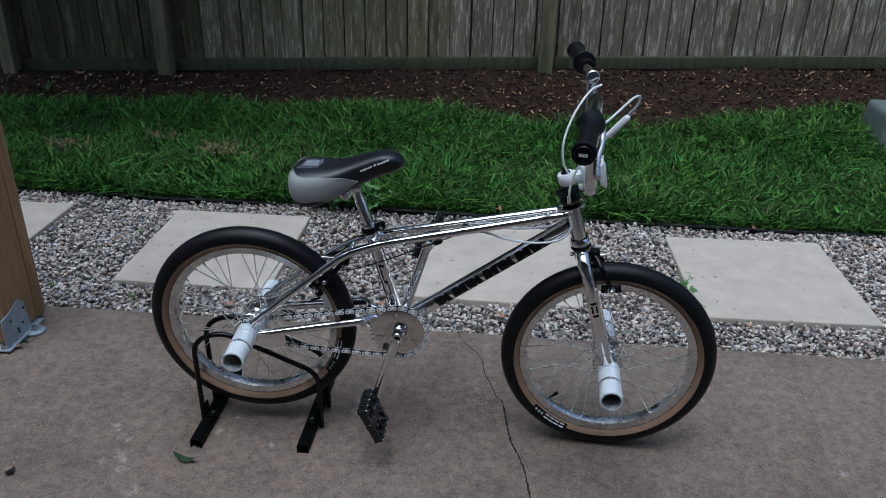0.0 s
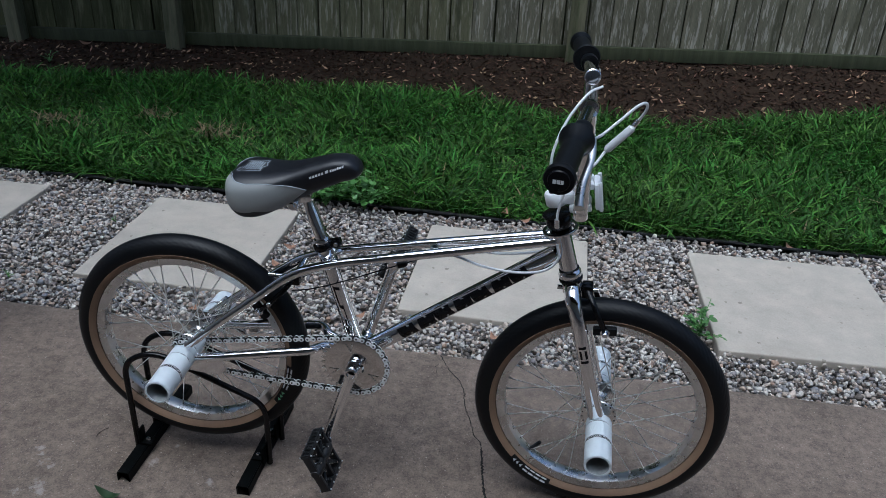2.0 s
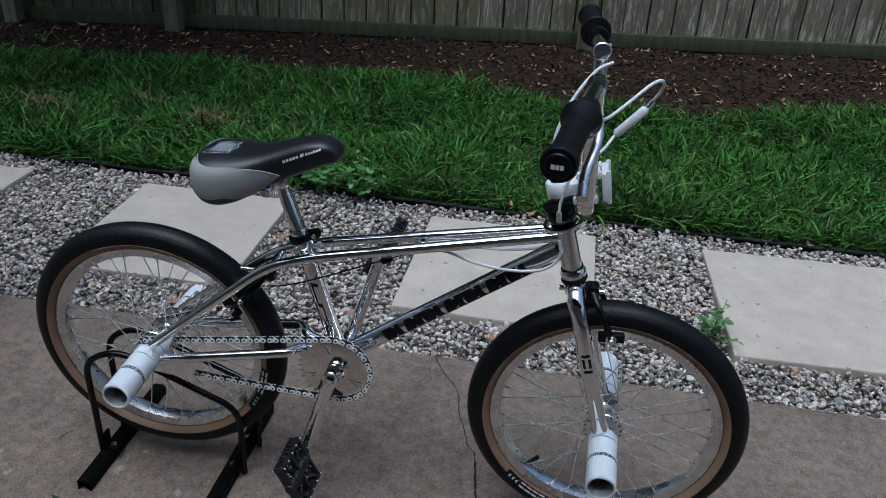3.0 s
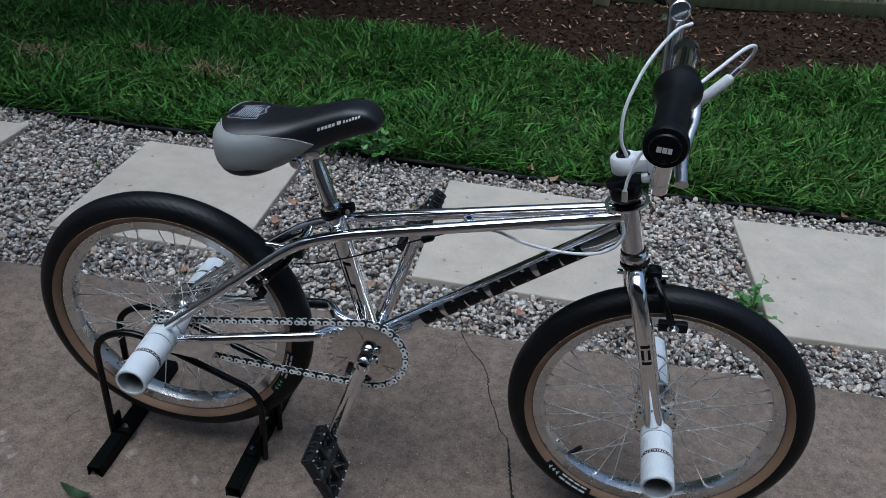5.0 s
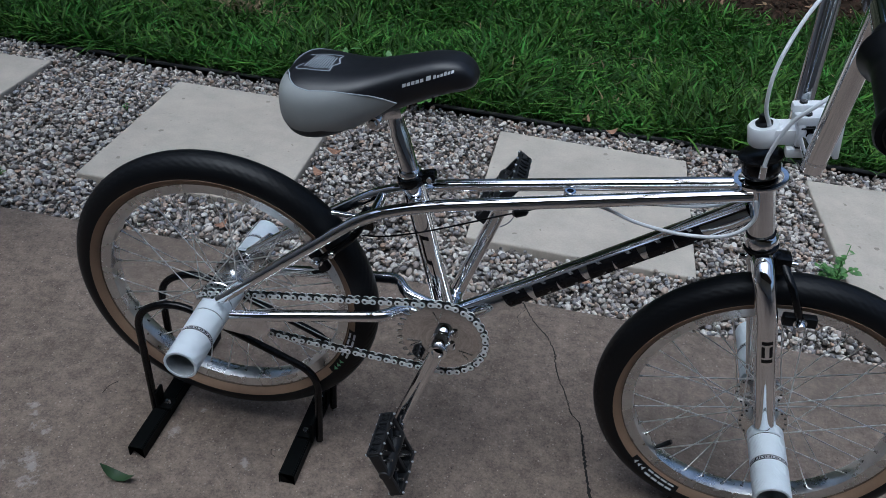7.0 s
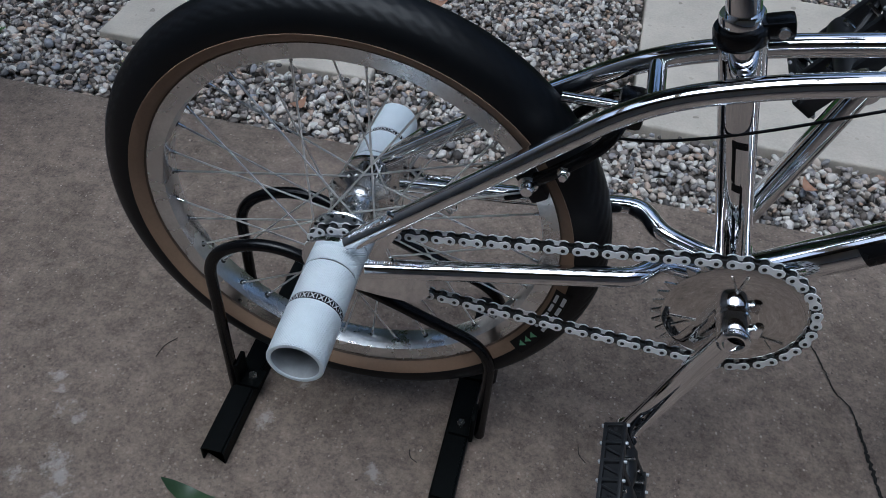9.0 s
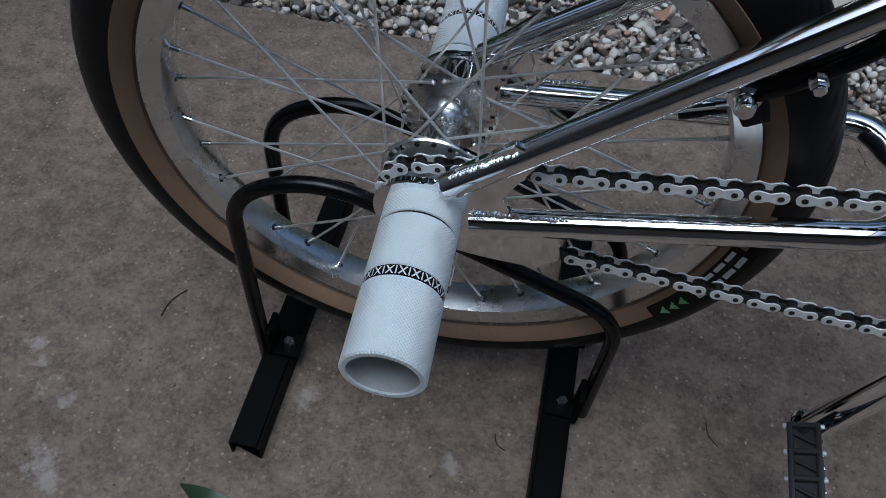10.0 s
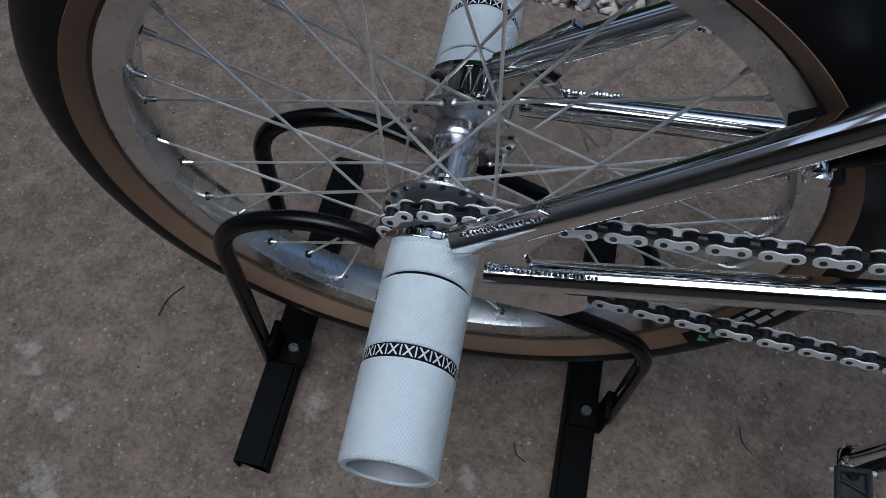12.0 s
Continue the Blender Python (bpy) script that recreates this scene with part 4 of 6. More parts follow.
    lathe(bm, [(0.0115, -0.010), (0.0165, -0.010), (0.0175, 0.0), (0.0165, 0.010), (0.0115, 0.010)], along(c0, gout), 24)
    box(bm, (0.020, 0.020, 0.010), Matrix.Translation(c0 + Vector((0.010, 0, -0.010))), 0.003)
    lever = part("brake_lever", bm, BLACK_PLASTIC, bar, "black lever clamp")
    bm = B()
    tip = bar_c @ Vector((-0.006, 0.325 * s, 0.128))
    tube(bm, curve_points([c0 + Vector((0.018, -0.006 * s, -0.012)), c0 + Vector((0.018, 0.030 * s, -0.030)), tip + Vector((0.002, -0.045 * s, 0.016)), tip], 6), [0.0062] * 12 + [0.0066] * 6 + [0.0080], 12, True, (1.0, 0.7))
    part("lever_blade", bm, ALLOY, lever, "silver lever blade")


def cable(pts, r=0.0027, mat=WHITE_CABLE, nm="brake_cable", label="white brake cable"):
    bm = B()
    tube(bm, curve_points(pts, 8), r, 10)
    return part(nm, bm, mat, bike, label)


cable([(0.790, -0.010, 0.770), (0.777, -0.016, 0.800), (0.776, -0.012, 0.850), (0.797, 0.015, 0.905), (0.830, 0.050, 0.945), (0.856, 0.074, 0.954)])
cable([(0.838, -0.110, 0.916), (0.856, -0.085, 0.917), (0.884, -0.062, 0.936), (0.913, -0.042, 0.958), (0.9285, -0.028, 0.960), (0.932, -0.014, 0.944), (0.9215, -0.001, 0.917)])
cable([(0.870, -0.006, 0.857), (0.853, -0.026, 0.838), (0.828, -0.040, 0.818), (0.808, -0.034, 0.788), (0.797, -0.030, 0.745), (0.795, -0.030, 0.722)])
bm = B()
tube(bm, [(0.916, -0.002, 0.909), (0.914, -0.003, 0.906), (0.912, -0.003, 0.904), (0.874, -0.005, 0.862), (0.871, -0.005, 0.858)], [0.0035, 0.0045, 0.0075, 0.0075, 0.004], 16)
part("cable_splitter", bm, WHITE_PAINT, bike, "white inline cable splitter")
bm = B()
tube(bm, [(0.9225, 0.0, 0.919), (0.914, -0.002, 0.908)], 0.0050, 10)
part("barrel_adjuster", bm, CHROME, bike)
bm = B()
tube(bm, [(0.795, -0.030, 0.722), (0.797, -0.030, 0.704)], 0.0048, 10)
part("barrel_adjuster", bm, CHROME, bike)
cable([(0.800, -0.030, 0.668), (0.806, -0.030, 0.642), (0.794, -0.030, 0.618), (0.765, -0.030, 0.602), (0.715, -0.028, 0.596), (0.655, -0.024, 0.601), (0.600, -0.014, 0.612), (0.545, -0.006, 0.606)])
cable([(0.802, 0.028, 0.668), (0.796, 0.030, 0.635), (0.760, 0.028, 0.616), (0.690, 0.022, 0.608), (0.620, 0.012, 0.614), (0.545, 0.004, 0.608)])
cable([(0.545, -0.004, 0.600), (0.45, -0.010, 0.561), (0.36, -0.016, 0.524), (0.29, -0.012, 0.496), (0.245, 0.0, 0.480)], 0.0014, BLACK_PLASTIC, "inner_cable", "thin black brake cable")

bm = B()
tube(bm, [(0.500, -0.0068, 0.5812), (0.496, -0.0070, 0.5796), (0.482, -0.0080, 0.5740), (0.478, -0.0082, 0.5724)], [0.0040, 0.0075, 0.0075, 0.0035], 12)
stop = part("cable_stop", bm, BLACK_PLASTIC, bike, "black cable clamp stop")
bm = B()
tube(bm, curve_points([(0.482, -0.0090, 0.5700), (0.474, -0.0130, 0.5580), (0.462, -0.0160, 0.5500)], 5), 0.0009, 6)
part("cable_tail", bm, BORE, stop, "thin frayed cable tail")

# seat, post and clamp
STATIONS = [(0.1347, 0.0116, 0.7304, 0.7240), (0.1393, 0.0411, 0.7463, 0.7053), (0.1495, 0.0636, 0.7593, 0.6849), (0.1661, 0.0755, 0.7654, 0.6711), (0.1891, 0.0776, 0.7665, 0.6681),
            (0.2168, 0.0715, 0.7660, 0.6744), (0.2445, 0.0609, 0.7675, 0.6873), (0.2694, 0.0506, 0.7721, 0.7010), (0.2953, 0.0437, 0.7796, 0.7138), (0.3229, 0.0388, 0.7880, 0.7266),
            (0.3506, 0.0351, 0.7955, 0.7391), (0.3746, 0.0320, 0.7978, 0.7490), (0.3921, 0.0285, 0.7942, 0.7541), (0.4041, 0.0224, 0.7846, 0.7598), (0.4097, 0.0141, 0.7733, 0.7659)]


def seat_point(x, w, zt, zb, a):
    c, s = math.cos(a), math.sin(a)
    zm = zb + (zt - zb) * 0.55
    y = w * math.copysign(abs(c) ** 0.62, c)
    z = zm + (zt - zm if s > 0 else zm - zb) * math.copysign(abs(s) ** 0.75, s)
    return (x, y, z)


SEAM = [(0.134, 0.752), (0.1547, 0.7608), (0.1637, 0.7585), (0.1729, 0.7555), (0.1903, 0.7532), (0.2217, 0.7533), (0.2519, 0.7505), (0.275, 0.7472), (0.2909, 0.7430), (0.3072, 0.7370)]


def seat_split(x):
    """Height of the seam between black cover and grey skirt."""
    for (a, za), (b, zb) in zip(SEAM, SEAM[1:]):
        if x <= b:
            return za + (zb - za) * max(0.0, x - a) / (b - a)
    return SEAM[-1][1]


N = 44
ends = [STATIONS[0]] + STATIONS + [STATIONS[-1]]
line = []
for p, a, b, q in zip(ends, ends[1:], ends[2:], ends[3:]):
    for k in range(5):
        t = k / 5
        line.append(tuple(0.5 * (2 * bb + (c - aa) * t + (2 * aa - 5 * bb + 4 * c - d) * t * t + (3 * bb - aa - 3 * c + d) * t ** 3) for aa, bb, c, d in zip(p, a, b, q)))
line.append(STATIONS[-1])
bm = B()
grid = [[bm.verts.new(seat_point(*q, 2 * math.pi * j / N)) for j in range(N)] for q in line]
for g, h in zip(grid, grid[1:]):
    for j in range(N):
        bm.faces.new((g[j], g[(j + 1) % N], h[(j + 1) % N], h[j]))
bm.faces.new(grid[0])
bm.faces.new(grid[-1])
seat = part("seat", bm, VINYL, bike, "black padded seat cover", angle=80)


def turn_at(q, z):
    """The turn, on a flank, at which a section reaches height z."""
    a0, a1 = 1.4, -1.35
    for _ in range(24):
        a = (a0 + a1) / 2
        if seat_point(*q, a)[2] > z:
            a0 = a
        else:
            a1 = a
    return (a0 + a1) / 2


def wrap(bm, x_end, lo, hi, lift, rows=9):
    """A layer over the seat's flanks between two turns, from one flank round the tail to the other."""
    for s in (-1, 1):
        g = []
        for q in line:
            if q[0] > x_end:
                break
            q = (q[0] - (lift if q[0] < 0.125 else 0), q[1] + lift, q[2] + lift, q[3] - lift)
            a0, a1 = lo(q), hi(q)
            ring = [seat_point(*q, a0 + (a1 - a0) * k / rows) for k in range(rows + 1)]
            g.append([bm.verts.new((x, s * y, z)) for x, y, z in ring])
        for a, b in zip(g, g[1:]):
            for k in range(rows):
                bm.faces.new((a[k], a[k + 1], b[k + 1], b[k]))
        if s < 0:
            first = g[0]
    for k in range(rows):
        bm.faces.new((first[k], first[k + 1], g[0][k + 1], g[0][k]))
    return bm


def skirt_foot(q):
    """Lower edge of the skirt: along the base, then rising to a point at its front end."""
    low = -0.40 - 0.95 * max(0.0, min(1.0, (q[0] - 0.205) / 0.055)) ** 1.5
    return max(low, turn_at(q, 0.700 + (q[0] - 0.262) * 0.82)) if q[0] > 0.262 else low


part("seat_skirt", wrap(B(), 0.3075, lambda q: turn_at(q, seat_split(q[0])), lambda q: min(turn_at(q, seat_split(q[0])) - 0.002, skirt_foot(q)), 0.0012), GREY_VINYL, seat, "grey vinyl rear skirt", angle=80)
for s in (-1, 1):
    bm = B()
    ridge = []
    for q in line:
        if q[0] < 0.3075:
            p = seat_point(q[0], q[1] + 0.0012, q[2], q[3], turn_at(q, seat_split(q[0])))
            ridge.append((p[0], s * p[1], p[2]))
    tube(bm, ridge, 0.0010, 6)
    part("seam_piping", bm, EMBROIDERY, seat, "thin pale seam piping")


def seat_top(x, y):
    """Height of the cover above a point of its plan."""
    for a, b in zip(line, line[1:]):
        if a[0] <= x <= b[0]:
            w, zt, zb = a[1], a[2], a[3]
            zm = zb + (zt - zb) * 0.55
            c = min(1, abs(y) / w) ** (1 / 0.62)
            return zm + (zt - zm) * max(0.0, 1 - c * c) ** 0.375
    return 0.78


def seat_patch(bm, quad, n=4):
    """A thin printed patch on the cover; quad: four plan corners."""
    q = [Vector((*p, 0)) for p in quad]
    g = [[None] * (n + 1) for _ in range(n + 1)]
    for i in range(n + 1):
        for j in range(n + 1):
            p = q[0].lerp(q[1], i / n).lerp(q[3].lerp(q[2], i / n), j / n)
            g[i][j] = bm.verts.new((p.x, p.y - 0.0004, seat_top(p.x, p.y) + 0.0007))
    for i in range(n):
        for j in range(n):
            bm.faces.new((g[i][j], g[i + 1][j], g[i + 1][j + 1], g[i][j + 1]))


bm = B()
for k, (lean, cross, span) in enumerate(((0.0030, -0.006, 0.017), (0.0026, 0.004, 0.019), (0.0020, -0.012, 0.020), (0.0012, 0.008, 0.019), (0.0004, -0.002, 0.017))):
    x = 0.1735 + 0.0070 * k
    for dx in (0.0, 0.0036):
        seat_patch(bm, [(x + dx - lean, -span - 0.004), (x + dx - lean + 0.0019, -span - 0.004), (x + dx + lean + 0.0019, span), (x + dx + lean, span)])
    seat_patch(bm, [(x, cross), (x + 0.0050, cross), (x + 0.0050, cross + 0.0030), (x, cross + 0.0030)])
rim_line = [(0.168, 0.018), (0.190, 0.024), (0.213, 0.026), (0.2105, 0.014), (0.216, 0.000), (0.208, -0.012), (0.209, -0.027), (0.187, -0.030), (0.163, -0.028), (0.160, -0.022), (0.168, -0.012)]
for (xa, ya), (xb, yb) in zip(rim_line, rim_line[1:]):
    n = Vector((yb - ya, xa - xb)).normalized() * 0.0010
    seat_patch(bm, [(xa - n.x, ya - n.y), (xb - n.x, yb - n.y), (xb + n.x, yb + n.y), (xa + n.x, ya + n.y)])
part("seat_emblem", bm, EMBROIDERY, seat, "grey embroidered emblem")


def flank(x, z, lift):
    q = min(line, key=lambda p: abs(p[0] - x))
    i = line.index(q)
    o = line[min(i + 1, len(line) - 1)] if x > q[0] else line[i - 1]
    k = (x - q[0]) / (o[0] - q[0])
    q = tuple(a + (b - a) * k for a, b in zip(q, o))
    p = seat_point(x, q[1], q[2], q[3], turn_at(q, z))
    return (x, -p[1] - lift, p[2] + lift * 0.5)


bm = B()
for x, w, h in [(0.3140 + 0.0058 * i, 0.0044, 0.0062) for i in range(5)] + [(0.3450, 0.0062, 0.0075)] + [(0.3545 + 0.0046 * i, 0.0034, 0.0060 if i in (0, 3) else 0.0048) for i in range(6)]:
    z = 0.7605 + (x - 0.3133) * 0.375
    h *= 0.78
    bm.faces.new([bm.verts.new(flank(a, b, 0.0006)) for a, b in ((x, z), (x + w, z + w * 0.375), (x + w, z + h + w * 0.375), (x, z + h))])
part("seat_print", bm, PALE_PRINT, seat, "small pale printed bars")
seat.matrix_local = pose(0.27, 0, 0.724) @ pose(0, 0, 0, 0, -1.0, 0) @ pose(-0.27, 0, -0.72)
bm = B()
tube(bm, [(0.332, 0, 0.570), (0.3005, 0, 0.676), (0.2995, 0, 0.680), (0.291, 0, 0.708)], [0.0134, 0.0134, 0.0120, 0.0120], 24)
post = part("seat_post", bm, CHROME, bike)
bm = B()
box(bm, (0.050, 0.036, 0.026), Matrix.Translation((0.283, 0, 0.712)) @ pose(0, 0, 0, 0, -14, 0), 0.008)
lathe(bm, [(0, -0.030), (0.010, -0.030), (0.0125, -0.027), (0.0125, 0.027), (0.010, 0.030), (0, 0.030)], Matrix.Translation((0.270, 0, 0.700)), 20)
clamp = part("seat_clamp", bm, CHROME, post)
bm = B()
lathe(bm, [(0, -0.034), (0.0060, -0.034), (0.0072, -0.032), (0.0072, -0.029), (0, -0.029)], Matrix.Translation((0.270, 0, 0.700)), 6)
part("clamp_nut", bm, STEEL, clamp)
bm = B()
tm = along((0.3215, 0, 0.600), (0.317, 0, 0.617))
lathe(bm, [(0.0120, -0.007), (0.0205, -0.007), (0.0215, -0.005), (0.0215, 0.005), (0.0205, 0.007), (0.0120, 0.007)], tm, 32)
box(bm, (0.028, 0.020, 0.016), Matrix.Translation((0.345, 0.002, 0.6075)) @ pose(0, 0, 0, 0, -16, 0), 0.004)
collar = part("post_collar", bm, BLACK_PAINT, bike, "black seat post clamp")
bm = B()
lathe(bm, [(0.0116, 0.006), (0.0168, 0.006), (0.0172, 0.008), (0.0172, 0.016), (0.0160, 0.018), (0.0116, 0.018)], tm, 32)
part("collar_lip", bm, CHROME, collar, "chrome lip of the seat tube")
bm = B()
lathe(bm, [(0, -0.013), (0.0042, -0.013), (0.0048, -0.011), (0.0048, 0.011), (0, 0.011)], Matrix.Translation((0.350, 0.002, 0.6085)), 12)
part("clamp_bolt", bm, STEEL, collar)

# drive: chainring, cranks, pedals, cog, chain
CH_Y, RING_R, COG_R, PITCH = -0.0490, 0.0728, 0.0310, 0.0135
bm = B()
lathe(bm, [(0.010, -0.0025), (0.022, -0.0035), (0.060, -0.0030), (0.066, -0.0014), (0.066, 0.0014), (0.060, 0.0030), (0.010, 0.0030)], Matrix.Translation((CRANK.x, CH_Y, CRANK.z)), 72, True)
ring = part("chainring", bm, RING_METAL, bike, "solid polished disc chainring")


def gear(teeth, root, tip):
    """Outline of a toothed plate."""
    step = 2 * math.pi / teeth
    return [(r * math.cos(step * (k + o)), r * math.sin(step * (k + o))) for k in range(teeth) for o, r in ((-0.36, root), (-0.20, (root + tip) / 2), (-0.07, tip), (0.07, tip), (0.20, (root + tip) / 2), (0.36, root))]


bm = B()
slab_of(bm, gear(34, RING_R - 0.0062, RING_R + 0.0032), 0.0022, Matrix.Translation((CRANK.x, CH_Y, CRANK.z)))
part("ring_teeth", bm, STEEL, ring)
for a in (100, 200, 330):
    bm = B()
    m = Matrix.Translation((CRANK.x, CH_Y - 0.0042, CRANK.z)) @ pose(0, 0, 0, 0, -a, 0)
    slab_of(bm, [(0.034, 0.0), (0.058, -0.0080), (0.058, -0.0062), (0.040, 0.0), (0.058, 0.0062), (0.058, 0.0080)], 0.0008, m)
    part("ring_slot", bm, STEEL, ring, "thin milled slot")
ARM = Vector((0.3305 - CRANK.x, 0, 0.148 - CRANK.z))
for s, d in ((-1, ARM), (1, -ARM)):
    bm = B()
    lathe(bm, [(0, 0.036), (0.0145, 0.036), (0.0165, 0.039), (0.0165, 0.053), (0.0152, 0.0545), (0.0152, 0.0580), (0.0160, 0.0600), (0.0160, 0.0790), (0.0150, 0.0830), (0.0125, 0.0845), (0.0100, 0.0840), (0.0098, 0.0790), (0, 0.0790)], Matrix.Translation(CRANK) @ Matrix.Diagonal((1, s, 1, 1)), 28)
    a = CRANK + Vector((0, s * 0.071, 0))
    b = CRANK + d + Vector((0, s * 0.080, 0))
    tube(bm, [a, a.lerp(b, 0.5), b], [0.0128, 0.0124, 0.0118], 20)
    lathe(bm, [(0, -0.011), (0.0125, -0.011), (0.014, -0.008), (0.014, 0.008), (0.0125, 0.011), (0, 0.011)], Matrix.Translation(b), 24)
    crank = part("crank_arm", bm, CHROME, bike, "tubular chrome crank arm")
    if s < 0:
        bm = B()
        lathe(bm, [(0.0, -0.0793), (0.0096, -0.0793), (0.0096, -0.0800), (0, -0.0800)], Matrix.Translation(CRANK), 20)
        part("spindle_hole", bm, BLACK_PAINT, crank)
        bm = B()
        box(bm, (0.013, 0.010, 0.010), Matrix.Translation(CRANK + Vector((0.016, -0.0675, 0.006))) @ pose(0, 0, 0, 0, -25, 0), 0.003)
        lathe(bm, [(0, 0.007), (0.0045, 0.007), (0.0052, 0.005), (0.0052, -0.007), (0, -0.007)], Matrix.Translation(CRANK + Vector((0.020, -0.0675, 0.007))) @ pose(0, 0, 0, 90, 0, 0), 6)
        part("pinch_lug", bm, CHROME, crank, "chrome pinch bolt lug")
    # platform pedal: cage of bars round an axle body
    at = CRANK + d + Vector((0.004, -0.140, -0.012) if s < 0 else (-0.006, 0.150, -0.008))
    pm = Matrix.Translation(at) @ pose(0, 0, 0, 0, 66 if s < 0 else -56, 0)
    bm = B()
    lathe(bm, [(0, -0.050), (0.009, -0.050), (0.013, -0.042), (0.013, -0.012), (0.010, 0.0), (0.013, 0.012), (0.013, 0.042), (0.009, 0.050), (0, 0.050)], pm, 18)
    tube(bm, [pm @ Vector((0, -s * 0.066, 0)), pm @ Vector((0, 0, 0))], 0.006, 12)
    pedal = part("pedal", bm, PEDAL, bike, "black platform pedal")
    for x in (-0.049, 0.049):
        bm = B()
        for z in (-0.0100, 0.0100):
            box(bm, (0.008, 0.092, 0.0045), pm @ Matrix.Translation((x, 0, z)), 0.0015)
        box(bm, (0.003, 0.088, 0.018), pm @ Matrix.Translation((x * 0.97, 0, 0)), 0.0005, 1)
        for k in range(5):
            box(bm, (0.008, 0.0045, 0.022), pm @ Matrix.Translation((x, -0.0438 + 0.0219 * k, 0)), 0.001, 1)
            if k < 4:
                box(bm, (0.0065, 0.0028, 0.021), pm @ Matrix.Translation((x, -0.0330 + 0.0219 * k, 0)) @ pose(0, 0, 0, 28), 0.0006, 1)
        rail = part("pedal_rail", bm, PEDAL, pedal)
        for k in range(5):
            bm = B()
            lathe(bm, [(0, -0.0150), (0.0018, -0.0150), (0.0022, -0.0142), (0.0019, 0.0142), (0.0015, 0.0150), (0, 0.0150)], pm @ Matrix.Translation((x, -0.0438 + 0.0219 * k, 0)) @ pose(0, 0, 0, 90), 8)
            part("rail_pin", bm, BORE, rail, "grey steel grub screw")
    for y in (-0.044, 0.0, 0.044):
        bm = B()
        box(bm, (0.098, 0.008, 0.018), pm @ Matrix.Translation((0, y, 0)), 0.002)
        part("pedal_bar", bm, PEDAL, pedal)
    for k in range(4):
        x = -0.036 + 0.024 * k
        for y in (-0.026, 0.026):
            bm = B()
            tube(bm, [pm @ Vector((x, y, -0.0115)), pm @ Vector((x, y, 0.0135))], 0.0022, 8)
            part("traction_pin", bm, STEEL, pedal)
    for y0, y1 in ((-0.044, 0.0), (0.044, 0.0)):
        bm = B()
        tube(bm, [pm @ Vector((-0.049, y0, 0)), pm @ Vector((0.0, y1, 0)), pm @ Vector((0.049, y0, 0))], 0.0055, 8)
        part("pedal_web", bm, PEDAL, pedal)
bm = B()
slab_of(bm, gear(14, COG_R - 0.0048, COG_R + 0.0032), 0.0026, Matrix.Translation((REAR.x, CH_Y, REAR.z)))
part("rear_cog", bm, BORE, bike, "grey steel sprocket")


def chain_path():
    """Points, one pitch apart, round cog and chainring."""
    c0, c1 = Vector((REAR.x, REAR.z)), Vector((CRANK.x, CRANK.z))
    d = (c1 - c0).length
    base = math.atan2(c1.y - c0.y, c1.x - c0.x)
    tilt = math.asin((RING_R - COG_R) / d)
    up, low = base + math.pi / 2 + tilt, base - math.pi / 2 - tilt
    pts = []
    n = 400
    for k in range(n):
        t = k / n
        pts.append((c0 + COG_R * Vector((math.cos(up), math.sin(up)))).lerp(c1 + RING_R * Vector((math.cos(up), math.sin(up))), t))
    for k in range(n):
        a = up + (low - up) * k / n
        pts.append(c1 + RING_R * Vector((math.cos(a), math.sin(a))))
    for k in range(n):
        t = k / n
        sag = -0.002 * math.sin(math.pi * t)
        pts.append((c1 + RING_R * Vector((math.cos(low), math.sin(low)))).lerp(c0 + COG_R * Vector((math.cos(low), math.sin(low))), t) + Vector((0, sag)))
    for k in range(n):
        a = low - (2 * math.pi - (up - low)) * k / n
        pts.append(c0 + COG_R * Vector((math.cos(a), math.sin(a))))
    dist = [0.0]
    for a, b in zip(pts, pts[1:] + pts[:1]):
        dist.append(dist[-1] + (b - a).length)
    count = 2 * round(dist[-1] / PITCH / 2)
    out = []
    j = 0
    for k in range(count):
        s = dist[-1] * k / count
        while dist[j + 1] < s:
            j += 1
        out.append(pts[j].lerp(pts[(j + 1) % len(pts)], (s - dist[j]) / max(1e-9, dist[j + 1] - dist[j])))
    return out


def plate_outline(r, waist):
    """A dog-bone link plate round two pins one pitch apart."""
    h = PITCH / 2
    out = []
    for c, a0 in ((h, -120), (-h, 60)):
        out += [(c + r * math.cos(radians(a0 + 240 * k / 8)), r * math.sin(radians(a0 + 240 * k / 8))) for k in range(9)]
        out.append((0.0, waist if c > 0 else -waist))
    return out


bm = B()
for y in (-0.0042, 0.0042):
    slab_of(bm, plate_outline(0.0054, 0.0033), 0.0010, pose(0, y, 0))
OUTER = mesh_of("chain_link", bm, LINK, angle=30)
bm = B()
for x in (-PITCH / 2, PITCH / 2):
    lathe(bm, [(0, -0.0053), (0.0021, -0.0053), (0.0021, 0.0053), (0, 0.0053)], pose(x, 0, 0), 10)
PIN = mesh_of("link_pin", bm, LINK_DARK, angle=30)
bm = B()
for y in (-0.0030, 0.0030):
    slab_of(bm, plate_outline(0.0047, 0.0030), 0.0010, pose(0, y, 0))
for x in (-PITCH / 2, PITCH / 2):
    lathe(bm, [(0, -0.0025), (0.0041, -0.0025), (0.0041, 0.0025), (0, 0.0025)], pose(x, 0, 0), 12)
INNER = mesh_of("roller_link", bm, LINK_DARK, angle=30)
chain_pts = chain_path()
bm = B()
for a, b in zip(chain_pts, chain_pts[1:] + chain_pts[:1]):
    tube(bm, [(a.x, CH_Y, a.y), (b.x, CH_Y, b.y)], 0.0016, 6)
chain = part("chain", bm, LINK_DARK, bike, "nickel chain with dark rollers", smooth=False)
